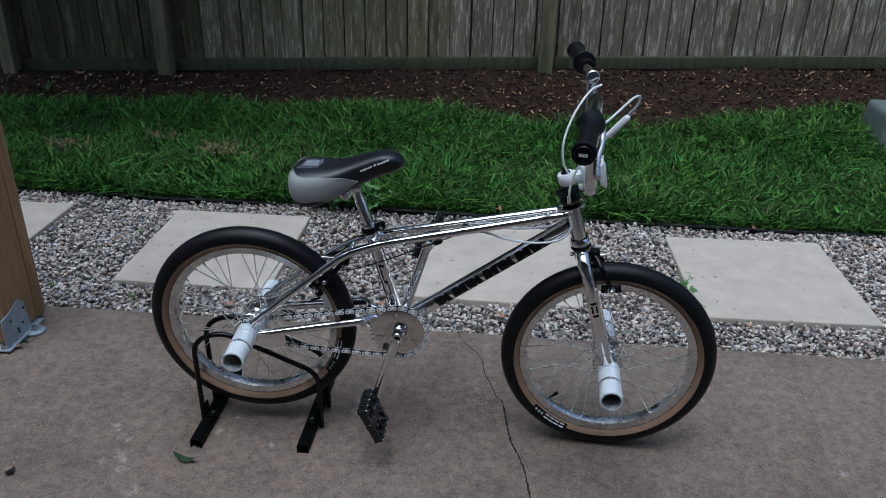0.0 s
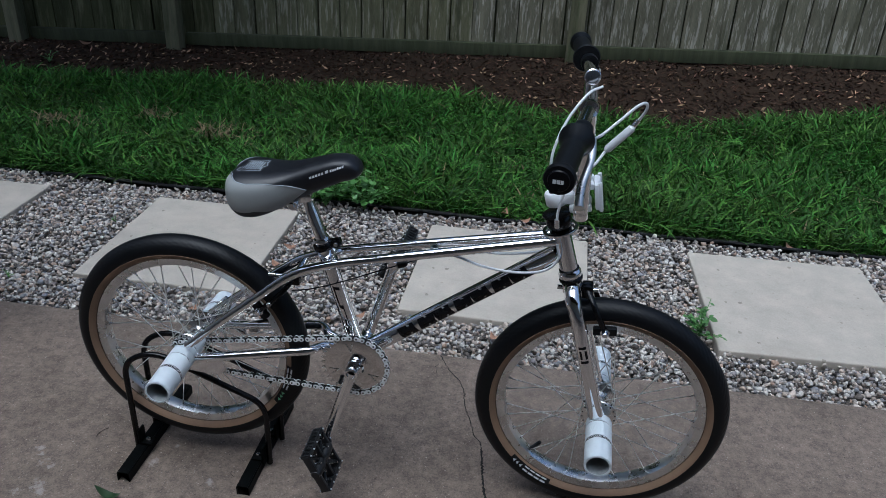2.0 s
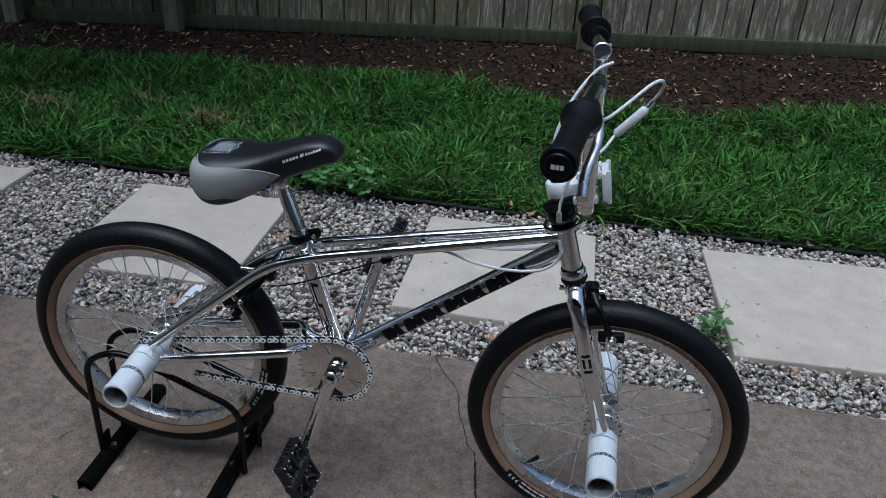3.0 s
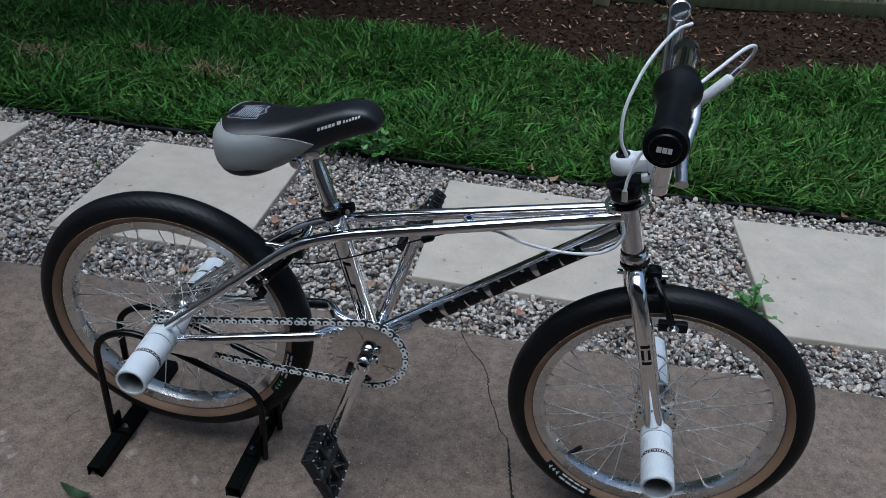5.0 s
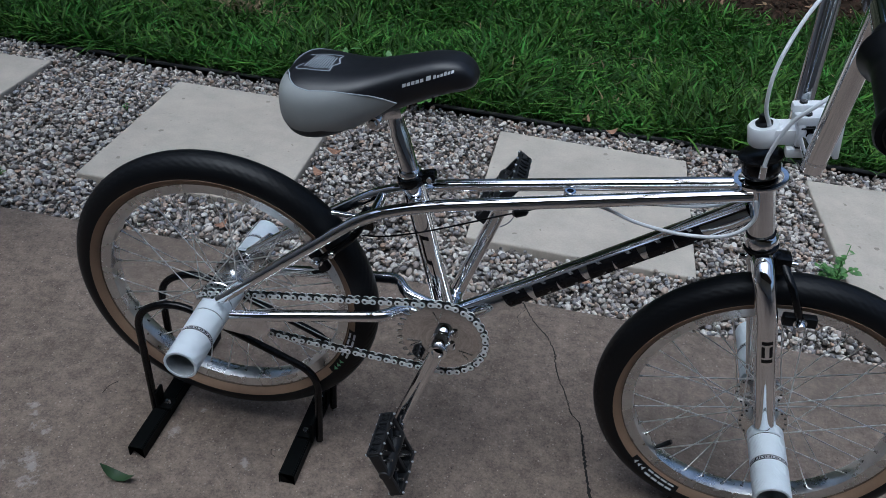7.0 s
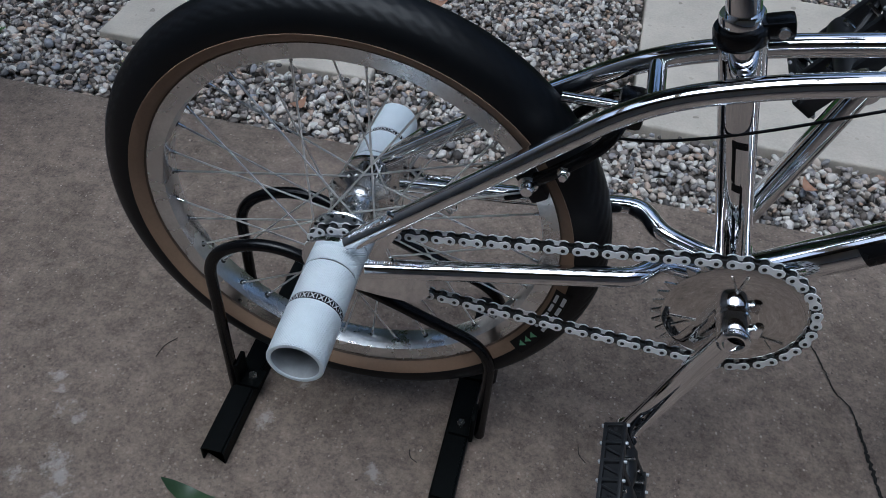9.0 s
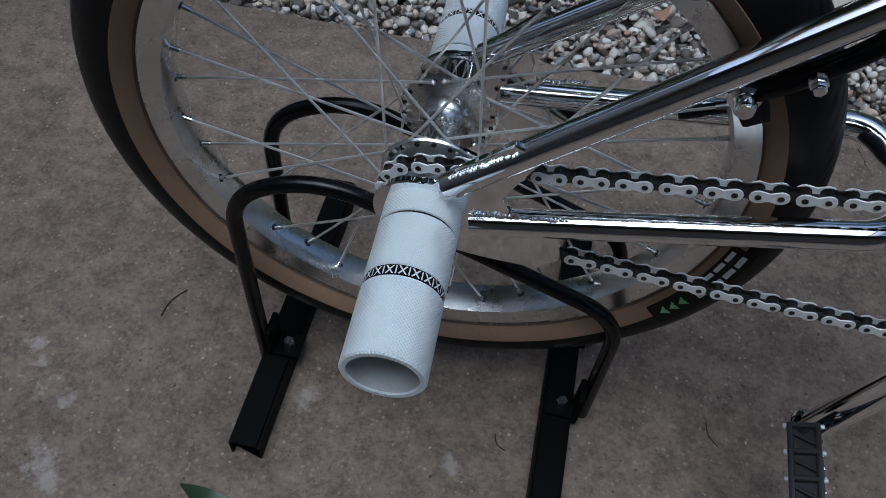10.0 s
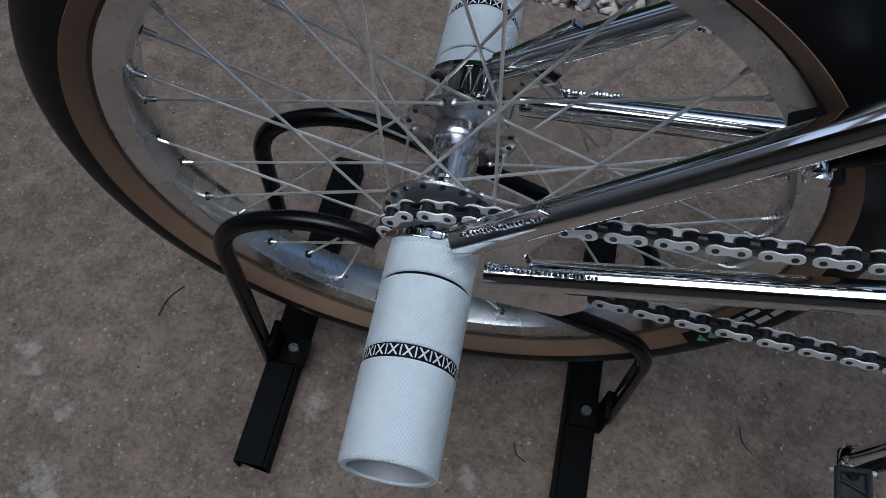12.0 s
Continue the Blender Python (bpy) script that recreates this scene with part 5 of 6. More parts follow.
for k, (a, b) in enumerate(zip(chain_pts, chain_pts[1:] + chain_pts[:1])):
    mid, ang = (a + b) / 2, math.degrees(math.atan2(b.y - a.y, b.x - a.x))
    shared("chain_link" if k % 2 == 0 else "roller_link", OUTER if k % 2 == 0 else INNER, chain, pose(mid.x, CH_Y, mid.y, 0, -ang, 0))
    if k % 2 == 0:
        shared("link_pin", PIN, chain, pose(mid.x, CH_Y, mid.y, 0, -ang, 0))


# pegs
def peg(m, label):
    """A hollow knurled peg; its open end points along -y."""
    bm = B()
    r, l, g, band = 0.0276, 0.1305, 0.0220, 0.0700
    prof = [(r - 0.0045, -l), (r - 0.0012, -l), (r, -l + 0.0012)]
    prof += [(r, -band - 0.0045), (r - 0.0014, -band - 0.0040), (r - 0.0014, -band + 0.0040), (r, -band + 0.0045), (r, -g - 0.0013), (r - 0.0014, -g - 0.0009), (r - 0.0014, -g + 0.0009), (r, -g + 0.0013),
             (r, -0.001), (r - 0.0006, 0.0), (0.008, 0.0), (0.008, -0.008), (r - 0.0045, -0.010)]
    lathe(bm, prof, None, 72, True)
    ob = part("peg", bm, KNURL, bike, label, angle=30)
    ob.matrix_local = m
    bm = B()
    lathe(bm, [(r - 0.0010, -band - 0.0041), (r - 0.0007, -band + 0.0041)], None, 72)
    part("peg_band", bm, BLACK_GLOSS, ob, "black inlaid band")
    bm = B()
    lathe(bm, [(r - 0.0012, -g - 0.0010), (r - 0.0012, -g + 0.0010)], None, 72)
    part("peg_groove", bm, BLACK_GLOSS, ob, "dark groove")
    bm = B()
    lathe(bm, [(r - 0.0047, -l + 0.0015), (r - 0.0047, -0.0102), (0.0, -0.0102)], None, 48)
    part("peg_bore", bm, BORE, ob, "dark hollow bore")
    bm = B()
    lift = r - 0.0002
    for k in range(20):
        a = 2 * math.pi * k / 20
        for lean in (-1, 1):
            q = [bm.verts.new((lift * math.cos(a + (0.0024 * t * lean + w) / r), -band + 0.0031 * t, lift * math.sin(a + (0.0024 * t * lean + w) / r))) for t, w in ((-1, -0.00065), (-1, 0.00065), (1, 0.00065), (1, -0.00065))]
            bm.faces.new(q)
        q = [bm.verts.new(((lift - 0.0001) * math.cos(a + da / r), -band + y, (lift - 0.0001) * math.sin(a + da / r))) for da, y in ((0.0039, -0.0031), (0.0048, -0.0031), (0.0048, 0.0031), (0.0039, 0.0031))]
        bm.faces.new(q)
    part("band_pattern", bm, PALE_PRINT, ob, "white crossed band pattern", smooth=False)
    return ob


tilt = Matrix.Translation(REAR) @ pose(0, 0, 0, -1.0, 0, 2.2)
peg(tilt @ pose(0, -0.0675, 0), "knurled white hollow rear peg")
peg(tilt @ pose(0, 0.0675, -0.004, -4.5) @ pose(0, 0, 0, 0, 0, 180), "knurled white hollow rear peg")
peg(Matrix.Translation(FRONT) @ pose(0, -0.0585, 0, 0, 0, STEER), "knurled white hollow front peg")
peg(Matrix.Translation(FRONT) @ pose(0, 0.0585, 0, 0, 0, 180 + STEER), "knurled white hollow front peg")


for s in (-1, 1):
    bm = B()
    lathe(bm, [(0.0125, 0.0), (0.0200, 0.0), (0.0215, 0.0015), (0.0215, 0.0125), (0.0125, 0.0125)], Matrix.Translation(REAR) @ pose(0, s * 0.050, 0) @ Matrix.Diagonal((1, s, 1, 1)), 32, True)
    spacer = part("axle_spacer", bm, CHROME, bike, "chrome axle spacer ring")
    # Black disc stands in for the dark reflection inside the chrome ring.
    bm = B()
    lathe(bm, [(0.0126, 0.004), (0.0, 0.004)], Matrix.Translation(REAR) @ pose(0, s * 0.050, 0) @ Matrix.Diagonal((1, s, 1, 1)), 24)
    part("spacer_bore", bm, BLACK_PAINT, spacer, "black disc for the dark reflection in the spacer")


# brakes
def brake(name, pivot, pads, label, out, axle):
    bm = B()
    box(bm, (0.024, 0.028, 0.030), Matrix.Translation(pivot), 0.006)
    body = part(name, bm, BLACK_PAINT, bike, label)
    for s, p in zip((-1, 1), pads):
        p = Vector(p)
        bm = B()
        tube(bm, curve_points([Vector(pivot) + Vector((0.0, 0.006 * s, 0.006)), Vector(pivot).lerp(p, 0.30) + Vector(out) * 0.4 + Vector((0, 0.026 * s, 0)), Vector(pivot).lerp(p, 0.75) + Vector(out) * 0.2 + Vector((0, 0.014 * s, 0)), p], 5),
             0.0064, 12, True, (1.0, 0.75))
        part("brake_arm", bm, BLACK_PAINT, body)
        d = Vector((p.x - axle.x, 0, p.z - axle.z)).normalized()
        t = Vector((-d.z, 0, d.x))
        bm = B()
        box(bm, (0.048, 0.014, 0.017), Matrix.Translation(p - Vector((0, 0.004 * s, 0))) @ pose(0, 0, 0, 0, -math.degrees(math.atan2(t.z, t.x)), 0), 0.003)
        part("brake_pad", bm, BLACK_PLASTIC, body)
        bm = B()
        lathe(bm, [(0, s * 0.016), (0.0050, s * 0.016), (0.0068, s * 0.013), (0.0068, s * 0.006), (0.0095, s * 0.005), (0.0095, 0), (0, 0)], Matrix.Translation(p), 16)
        part("pad_nut", bm, CHROME, body)
    if name == "rear_brake":
        bm = B()
        lathe(bm, [(0, -0.008), (0.0034, -0.008), (0.0042, -0.006), (0.0042, -0.002), (0.0056, -0.0015), (0.0056, 0.002), (0, 0.002)],
              Matrix.Translation(Vector(pivot).lerp(Vector(pads[0]), 0.66) + Vector(out) * 0.3 + Vector((0, -0.026, 0))), 6)
        part("arm_bolt", bm, CHROME, body)
    bm = B()
    tube(bm, [Vector(pivot) - Vector((0.060, 0, 0)), Vector(pivot) + Vector((0.022, 0, 0))], 0.0048, 10)
    part("pivot_bolt", bm, CHROME, body)


brake("front_brake", (0.870, 0.0, 0.556), [(0.913, -0.037, 0.483), (0.910, 0.033, 0.480)], "black front caliper brake", (0.010, 0, 0.010), FRONT)
brake("rear_brake", (0.255, 0.0, 0.515), [(0.180, -0.034, 0.442), (0.190, 0.034, 0.450)], "black rear caliper brake", (0.012, 0, 0.012), REAR)

# ---- display stand ----
stand = thing("bicycle_stand", "black tubular steel bicycle stand under the rear wheel", "bicycle stand")
for x, y0, y1 in ((-0.145, -0.155, 0.185), (0.140, -0.144, 0.180)):
    bm = B()
    w, h, t = 0.030, 0.026, 0.0022
    prof = [(-w / 2, 0), (-w / 2, h), (w / 2, h), (w / 2, 0), (w / 2 - t, 0), (w / 2 - t, h - t), (-w / 2 + t, h - t), (-w / 2 + t, 0)]
    slab_of(bm, prof, y1 - y0, pose(x, (y0 + y1) / 2, 0))
    bmesh.ops.bevel(bm, geom=[e for e in bm.edges if abs(e.verts[0].co.z - h) < 1e-6 and abs(e.verts[1].co.z - h) < 1e-6 and abs(e.verts[0].co.y - e.verts[1].co.y) > 0.1], offset=0.003, segments=3, affect="EDGES")
    foot = part("foot_channel", bm, BLACK_STEEL, stand, "black steel channel foot")
    if x > 0:
        bm = B()
        box(bm, (w - 2 * t, 0.004, h - t), pose(x, y0 + 0.003, (h - t) / 2), 0.001, 1)
        part("end_plate", bm, BLACK_STEEL, foot)
for s in (-1, 1):
    y = -0.001 + 0.044 * s
    bm = B()
    tube(bm, [(x, y + 0.05 * x, z) for x, _, z in rounded([(-0.158, y, 0.006), (-0.160, y, 0.268), (-0.084, y, 0.302), (0.166, y, 0.182), (0.167, y, 0.006)], 0.042, 10)], 0.0068, 18)
    part("loop", bm, BLACK_PAINT, stand, "bent black steel loop")
    for x, sx in ((-0.152, 1), (0.159, -1)):
        bm = B()
        box(bm, (0.006, 0.026, 0.05), pose(x + sx * 0.001, y, 0.042), 0.002)
        bmesh.ops.create_cube(bm, size=1, matrix=pose(x + sx * 0.014, y, 0.0285) @ Matrix.Diagonal((0.030, 0.026, 0.005, 1)))
        tab = part("tab", bm, BLACK_STEEL, stand)
        bm = B()
        lathe(bm, [(0, 0.008), (0.005, 0.008), (0.0062, 0.005), (0.0062, 0), (0, 0)], pose(x + sx * 0.016, y, 0.031, 90), 6)
        part("bolt", bm, STEEL, tab, "small bright bolt head")


# ---- loose stuff: gravel, grass, mulch, leaves, weeds ----
def merged(name, verts, faces, material, smooth=True):
    me = bpy.data.meshes.new(name)
    me.vertices.add(len(verts))
    me.vertices.foreach_set("co", np.asarray(verts, np.float32).ravel())
    k = faces.shape[1]
    me.loops.add(faces.size)
    me.loops.foreach_set("vertex_index", faces.astype(np.int32).ravel())
    me.polygons.add(len(faces))
    me.polygons.foreach_set("loop_start", np.arange(len(faces), dtype=np.int32) * k)
    me.polygons.foreach_set("loop_total", np.full(len(faces), k, np.int32))
    me.update(calc_edges=True)
    me.polygons.foreach_set("use_smooth", np.full(len(faces), smooth))
    me.materials.append(material)
    return new(name, me)


gen = np.random.default_rng(11)


def spin(n):
    """n random turns, as matrices."""
    q = gen.normal(size=(n, 4))
    q /= np.linalg.norm(q, axis=1)[:, None]
    w, x, y, z = q.T
    return np.stack([np.stack([1 - 2 * (y * y + z * z), 2 * (x * y - z * w), 2 * (x * z + y * w)], 1), np.stack([2 * (x * y + z * w), 1 - 2 * (x * x + z * z), 2 * (y * z - x * w)], 1),
                     np.stack([2 * (x * z - y * w), 2 * (y * z + x * w), 1 - 2 * (x * x + y * y)], 1)], 1)


def pebble_cloud(n, x0, x1, y0, y1, z, lo, hi, sub):
    bm = B()
    bmesh.ops.create_icosphere(bm, subdivisions=sub, radius=1)
    v = np.array([q.co for q in bm.verts])
    f = np.array([[q.index for q in p.verts] for p in bm.faces])
    bm.free()
    size = lo * (hi / lo) ** (gen.random(n) ** 1.5)
    shape = np.stack([np.full(n, 1.04), gen.uniform(0.60, 0.96, n), gen.uniform(0.46, 0.76, n)], 1) * size[:, None]
    # facets for each stone
    dent = np.ones((n, len(v)))
    for _ in range(9):
        q = gen.normal(size=(n, 3))
        q /= np.linalg.norm(q, axis=1)[:, None]
        reach = q @ v.T
        face = gen.uniform(0.50, 0.86, (n, 1))
        dent = np.where(reach * dent > face, face / np.maximum(reach, 1e-3), dent)
    dent = np.clip(dent, 0.45, None)
    pts = (v[None] * dent[:, :, None]) * shape[:, None, :]
    lay = spin(n)
    flat = gen.random(n) < 0.75
    a = gen.uniform(0, 2 * np.pi, n)
    tip = gen.normal(0, 0.25, (n, 2))
    for i in np.nonzero(flat)[0]:
        lay[i] = np.array(Euler((tip[i, 0], tip[i, 1], a[i])).to_matrix())
    pts = np.einsum("nij,nkj->nki", lay, pts)
    at = np.stack([gen.uniform(x0, x1, n), gen.uniform(y0, y1, n), np.zeros(n)], 1)
    at[:, 2] = z + gen.uniform(-0.008, 0.007, n) + 0.006 * np.sin(at[:, 0] * 5.1) * np.sin(at[:, 1] * 7.3)
    return at, pts, f


def stone_material():
    m = shader("pebbles", (0.30, 0.285, 0.27), 0.65, spread=0.16, scale=60, fine=400, bump=0.3, depth=0.001)
    n, l = m.node_tree.nodes, m.node_tree.links
    g = n.new("ShaderNodeNewGeometry")
    r = n.new("ShaderNodeValToRGB")
    r.color_ramp.interpolation = "LINEAR"
    stops = [(0.0, (0.050, 0.044, 0.040)), (0.18, (0.150, 0.125, 0.105)), (0.28, (0.23, 0.225, 0.225)), (0.37, (0.36, 0.295, 0.235)), (0.46, (0.47, 0.43, 0.385)), (0.56, (0.54, 0.505, 0.455)),
             (0.66, (0.60, 0.57, 0.52)), (0.74, (0.33, 0.225, 0.155)), (0.82, (0.25, 0.255, 0.275)), (0.90, (0.46, 0.35, 0.265)), (1.0, (0.69, 0.665, 0.62))]
    el = r.color_ramp.elements
    while len(el) < len(stops):
        el.new(0.5)
    for e, (p, c) in zip(el, stops):
        e.position, e.color = p, (*c, 1)
    l.new(g.outputs["Random Per Island"], r.inputs[0])
    hv = n["Hue/Saturation/Value"]
    l.new(r.outputs[0], hv.inputs["Color"])
    return m


PEBBLES = stone_material()
STONES = [(x0, x0 + w, y0, y0 + d) for x0, y0, w, d in SLABS]


def keep_off(at, size):
    ok = np.ones(len(at), bool)
    for x0, x1, y0, y1 in STONES:
        ok &= ~((at[:, 0] > x0 - size) & (at[:, 0] < x1 + size) & (at[:, 1] > y0 - size) & (at[:, 1] < y1 + size))
    return ok


groups = []
for n, z, lo, hi, x0, x1, sub in ((28000, -0.029, 0.008, 0.0135, -2.0, 2.3, 1), (22000, -0.020, 0.0064, 0.0142, -2.0, 2.3, 2), (4000, -0.013, 0.005, 0.010, -2.0, 2.3, 2), (7000, -0.026, 0.008, 0.0150, -4.1, -2.0, 1), (8000, -0.026, 0.008, 0.0150, 2.3, 4.7, 1)):
    at, pts, f = pebble_cloud(n, x0, x1, SLAB_EDGE + 0.012, LAWN_EDGE - 0.016, z, lo, hi, sub)
    ok = keep_off(at, 0.006)
    groups.append((at[ok], pts[ok], f))
base_v, all_v, all_f3 = 0, [], []
for at, pts, f in groups:
    v = (pts + at[:, None]).reshape(-1, 3)
    nf = (f[None] + (np.arange(len(at)) * pts.shape[1])[:, None, None]).reshape(-1, 3) + base_v
    all_v.append(v)
    all_f3.append(nf)
    base_v += len(v)
tagged(merged("gravel", np.concatenate(all_v), np.concatenate(all_f3), PEBBLES), "loose mixed grey and white river gravel", "gravel", kind="stuff")


def blades(n, x0, x1, y0, y1, height, width, lean, ground, along_bed=False):
    """Bent grass blades. along_bed: y0 and y1 count from the edge of the mulch; otherwise none grows past it."""
    x, y = gen.uniform(x0, x1, n), gen.uniform(y0, y1, n)
    rim = np.array([bed_edge(a) for a in x])
    if along_bed:
        y = rim + y
    else:
        grows = y < rim + 0.05 * gen.random(n)
        x, y = x[grows], y[grows]
    n = len(x)
    patchy = 0.75 + 0.5 * np.array([noise.noise(Vector((a * 2.1, b * 2.1, 5))) for a, b in zip(x, y)])
    h = height * gen.uniform(0.45, 1.25, n) * patchy
    w = width * gen.uniform(0.6, 1.3, n)
    az, tw = gen.uniform(0, 2 * np.pi, n), gen.uniform(0, 2 * np.pi, n)
    bend = lean * gen.uniform(0.2, 1.5, n)
    z0 = np.array([ground(a, b) for a, b in zip(x, y)])
    out = np.zeros((n, 7, 3))
    for k, (t, ww) in enumerate(((0, 0.8), (0.4, 1.0), (0.75, 0.75))):
        reach, up = h * bend * t ** 1.7, h * t * (1 - 0.28 * bend * t)
        cx, cy = x + reach * np.cos(az), y + reach * np.sin(az)
        for j, s in enumerate((-1, 1)):
            out[:, 2 * k + j] = np.stack([cx + s * w * ww / 2 * np.cos(tw), cy + s * w * ww / 2 * np.sin(tw), z0 + up], 1)
    out[:, 6] = np.stack([x + h * bend * np.cos(az), y + h * bend * np.sin(az), z0 + h * (1 - 0.28 * bend)], 1)
    f = np.array([[0, 1, 3], [0, 3, 2], [2, 3, 5], [2, 5, 4], [4, 5, 6]])
    return out.reshape(-1, 3), (f[None] + (np.arange(n) * 7)[:, None, None]).reshape(-1, 3)


def lawn_z(x, y):
    return -0.02 + rise(x) * max(0, (y - 2.4) / 1.1)


gv, gf = blades(72000, -3.0, 3.3, LAWN_EDGE + 0.016, 3.08, 0.130, 0.0100, 1.25, lawn_z)
fv, ff = blades(4000, -3.0, 3.3, LAWN_EDGE + 0.012, LAWN_EDGE + 0.06, 0.085, 0.0075, 1.1, lawn_z)
tv, tf = blades(1500, -3.0, 3.3, -0.03, 0.10, 0.10, 0.007, 0.8, lawn_z, True)
tagged(merged("lawn_grass", np.concatenate([gv, fv, tv]), np.concatenate([gf, ff + len(gv), tf + len(gv) + len(fv)]), GRASS), "dense green broad-bladed lawn grass", "grass", kind="stuff")


bare = [blades(n, x - r, x + r, y - r * 0.8, y + r * 0.8, 0.07, 0.006, 1.5, lambda x, y: lawn_z(x, y) + 0.045) for x, y, r, n in ((-0.85, 2.02, 0.08, 130), (-0.77, 2.05, 0.13, 60), (-1.71, 2.06, 0.07, 60), (-1.59, 2.01, 0.12, 50), (-1.24, 2.22, 0.09, 60))]
sv = np.concatenate([v for v, f in bare])
sf = np.concatenate([f + sum(len(q[0]) for q in bare[:i]) for i, (v, f) in enumerate(bare)])
uv, uf = blades(800, -3.0, 3.3, LAWN_EDGE + 0.1, 2.9, 0.09, 0.006, 1.3, lambda x, y: lawn_z(x, y) + 0.02)
tagged(merged("dry_grass", np.concatenate([sv, uv]), np.concatenate([sf, uf + len(sv)]), STRAW), "straw-coloured dead blades in the lawn", "grass", kind="stuff")


def chips(n, x0, x1, y0, y1, length, width, ground, up=0.35):
    """Thin curved flakes lying about on the bed: four corners and a raised middle."""
    x, y = gen.uniform(x0, x1, n), gen.uniform(y0, y1, n)
    inside = y > np.array([bed_edge(a) for a in x]) - 0.05
    x, y = x[inside], y[inside]
    n = len(x)
    l, w = length * gen.uniform(0.4, 1.4, n), width * gen.uniform(0.5, 1.4, n)
    az, tip, roll = gen.uniform(0, 2 * np.pi, n), gen.normal(0, up, n), gen.normal(0, up * 1.4, n)
    z = np.array([ground(a, b) for a, b in zip(x, y)]) + gen.uniform(0.001, 0.012, n)
    d = np.stack([np.cos(az) * np.cos(tip), np.sin(az) * np.cos(tip), np.sin(tip)], 1)
    s = np.stack([-np.sin(az) * np.cos(roll), np.cos(az) * np.cos(roll), np.sin(roll)], 1)
    c = np.stack([x, y, z], 1)
    out = np.stack([c - d * l[:, None] / 2, c + s * w[:, None] / 2, c + d * l[:, None] / 2, c - s * w[:, None] / 2, c + np.array([0, 0, 1]) * (0.18 * w)[:, None], c - np.array([0, 0, 1]) * (0.10 * w)[:, None]], 1)
    f = np.array([[0, 1, 4], [1, 2, 4], [2, 3, 4], [3, 0, 4], [1, 0, 5], [2, 1, 5], [3, 2, 5], [0, 3, 5]])
    return out.reshape(-1, 3), (f[None] + (np.arange(n) * 6)[:, None, None]).reshape(-1, 3)


mv, mf = chips(22000, -3.3, 3.6, 2.45, FENCE_Y + 0.06, 0.040, 0.011, bed_height, 0.4)
tagged(merged("mulch_chips", mv, mf, MULCH, False), "dark brown shredded bark mulch", "mulch", kind="stuff")
lv, lf = chips(1300, -3.2, 3.4, 2.5, FENCE_Y, 0.034, 0.014, lambda x, y: bed_height(x, y) + 0.008, 0.4)
tagged(merged("leaf_litter", lv, lf, DRY_LEAF, False), "scattered pale dry leaves on the mulch", "leaves", kind="stuff")


def leaf_mesh(bm, m, length, width, curl):
    rows = 7
    left, mid, right = [], [], []
    for k in range(rows + 1):
        t = k / rows
        w = width / 2 * math.sin(math.pi * t ** 0.8) ** 0.9 if 0 < k < rows else 0.0006
        z = curl * (t - 0.5) ** 2 * length
        left.append(bm.verts.new(m @ Vector((t * length, w, z + 0.18 * w))))
        mid.append(bm.verts.new(m @ Vector((t * length, 0, z))))
        right.append(bm.verts.new(m @ Vector((t * length, -w, z + 0.18 * w))))
    for a, b in ((left, mid), (mid, right)):
        for k in range(rows):
            bm.faces.new((a[k], a[k + 1], b[k + 1], b[k]))
    return bm


for x, y, z, turn, ln, wd, mat, label in ((-0.186, -0.204, 0.004, -6, 0.072, 0.020, DARK_LEAF, "single green leaf lying on the concrete"), (-0.577, -0.315, 0.004, 70, 0.03, 0.02, BLACK_PLASTIC, "dark dry leaf scrap on the concrete"),
                                          (-0.915, 0.262, 0.004, 15, 0.07, 0.02, DARK_LEAF, "green leaf by the foot of the timber post"), (-0.90, 0.248, 0.008, -20, 0.06, 0.016, DRY_LEAF, "brown leaf by the foot of the timber post"),
                                          (0.668, 1.455, 0.002, 30, 0.05, 0.03, DRY_LEAF, "brown dry leaf on the gravel"), (0.60, 1.50, 0.004, 80, 0.05, 0.03, DRY_LEAF, "brown dry leaf on the gravel"),
                                          (-0.165, 1.044, 0.0, 10, 0.05, 0.03, DRY_LEAF, "brown dry leaf on the gravel"), (-0.130, 0.895, 0.0, 140, 0.05, 0.028, DRY_LEAF, "brown dry leaf on the gravel"),
                                          (-0.315, 0.565, 0.0, 60, 0.04, 0.024, DRY_LEAF, "brown dry leaf on the gravel"), (0.655, 0.60, 0.0, 120, 0.04, 0.022, DRY_LEAF, "brown dry leaf on the gravel"),
                                          (0.205, 0.635, 0.0, 50, 0.04, 0.022, DRY_LEAF, "brown dry leaf on the gravel"), (1.72, 1.46, 0.002, 120, 0.045, 0.022, DRY_LEAF, "brown dry leaf on the gravel"),
                                          (-2.36, 3.42, 0.03, 20, 0.09, 0.06, DRY_LEAF, "large tan dry leaf on the mulch")):
    ob = part("leaf", leaf_mesh(B(), Matrix(), ln, wd, 0.6 if mat is GREEN_LEAF else 1.3), mat)
    ob.matrix_basis = pose(x, y, z, 0, 0, turn)
    tagged(ob, label, "leaf", "fallen leaves")


WEED_LEAF = mesh_of("leaf", leaf_mesh(B(), Matrix(), 1.0, 1.0, 0.3), GREEN_LEAF)


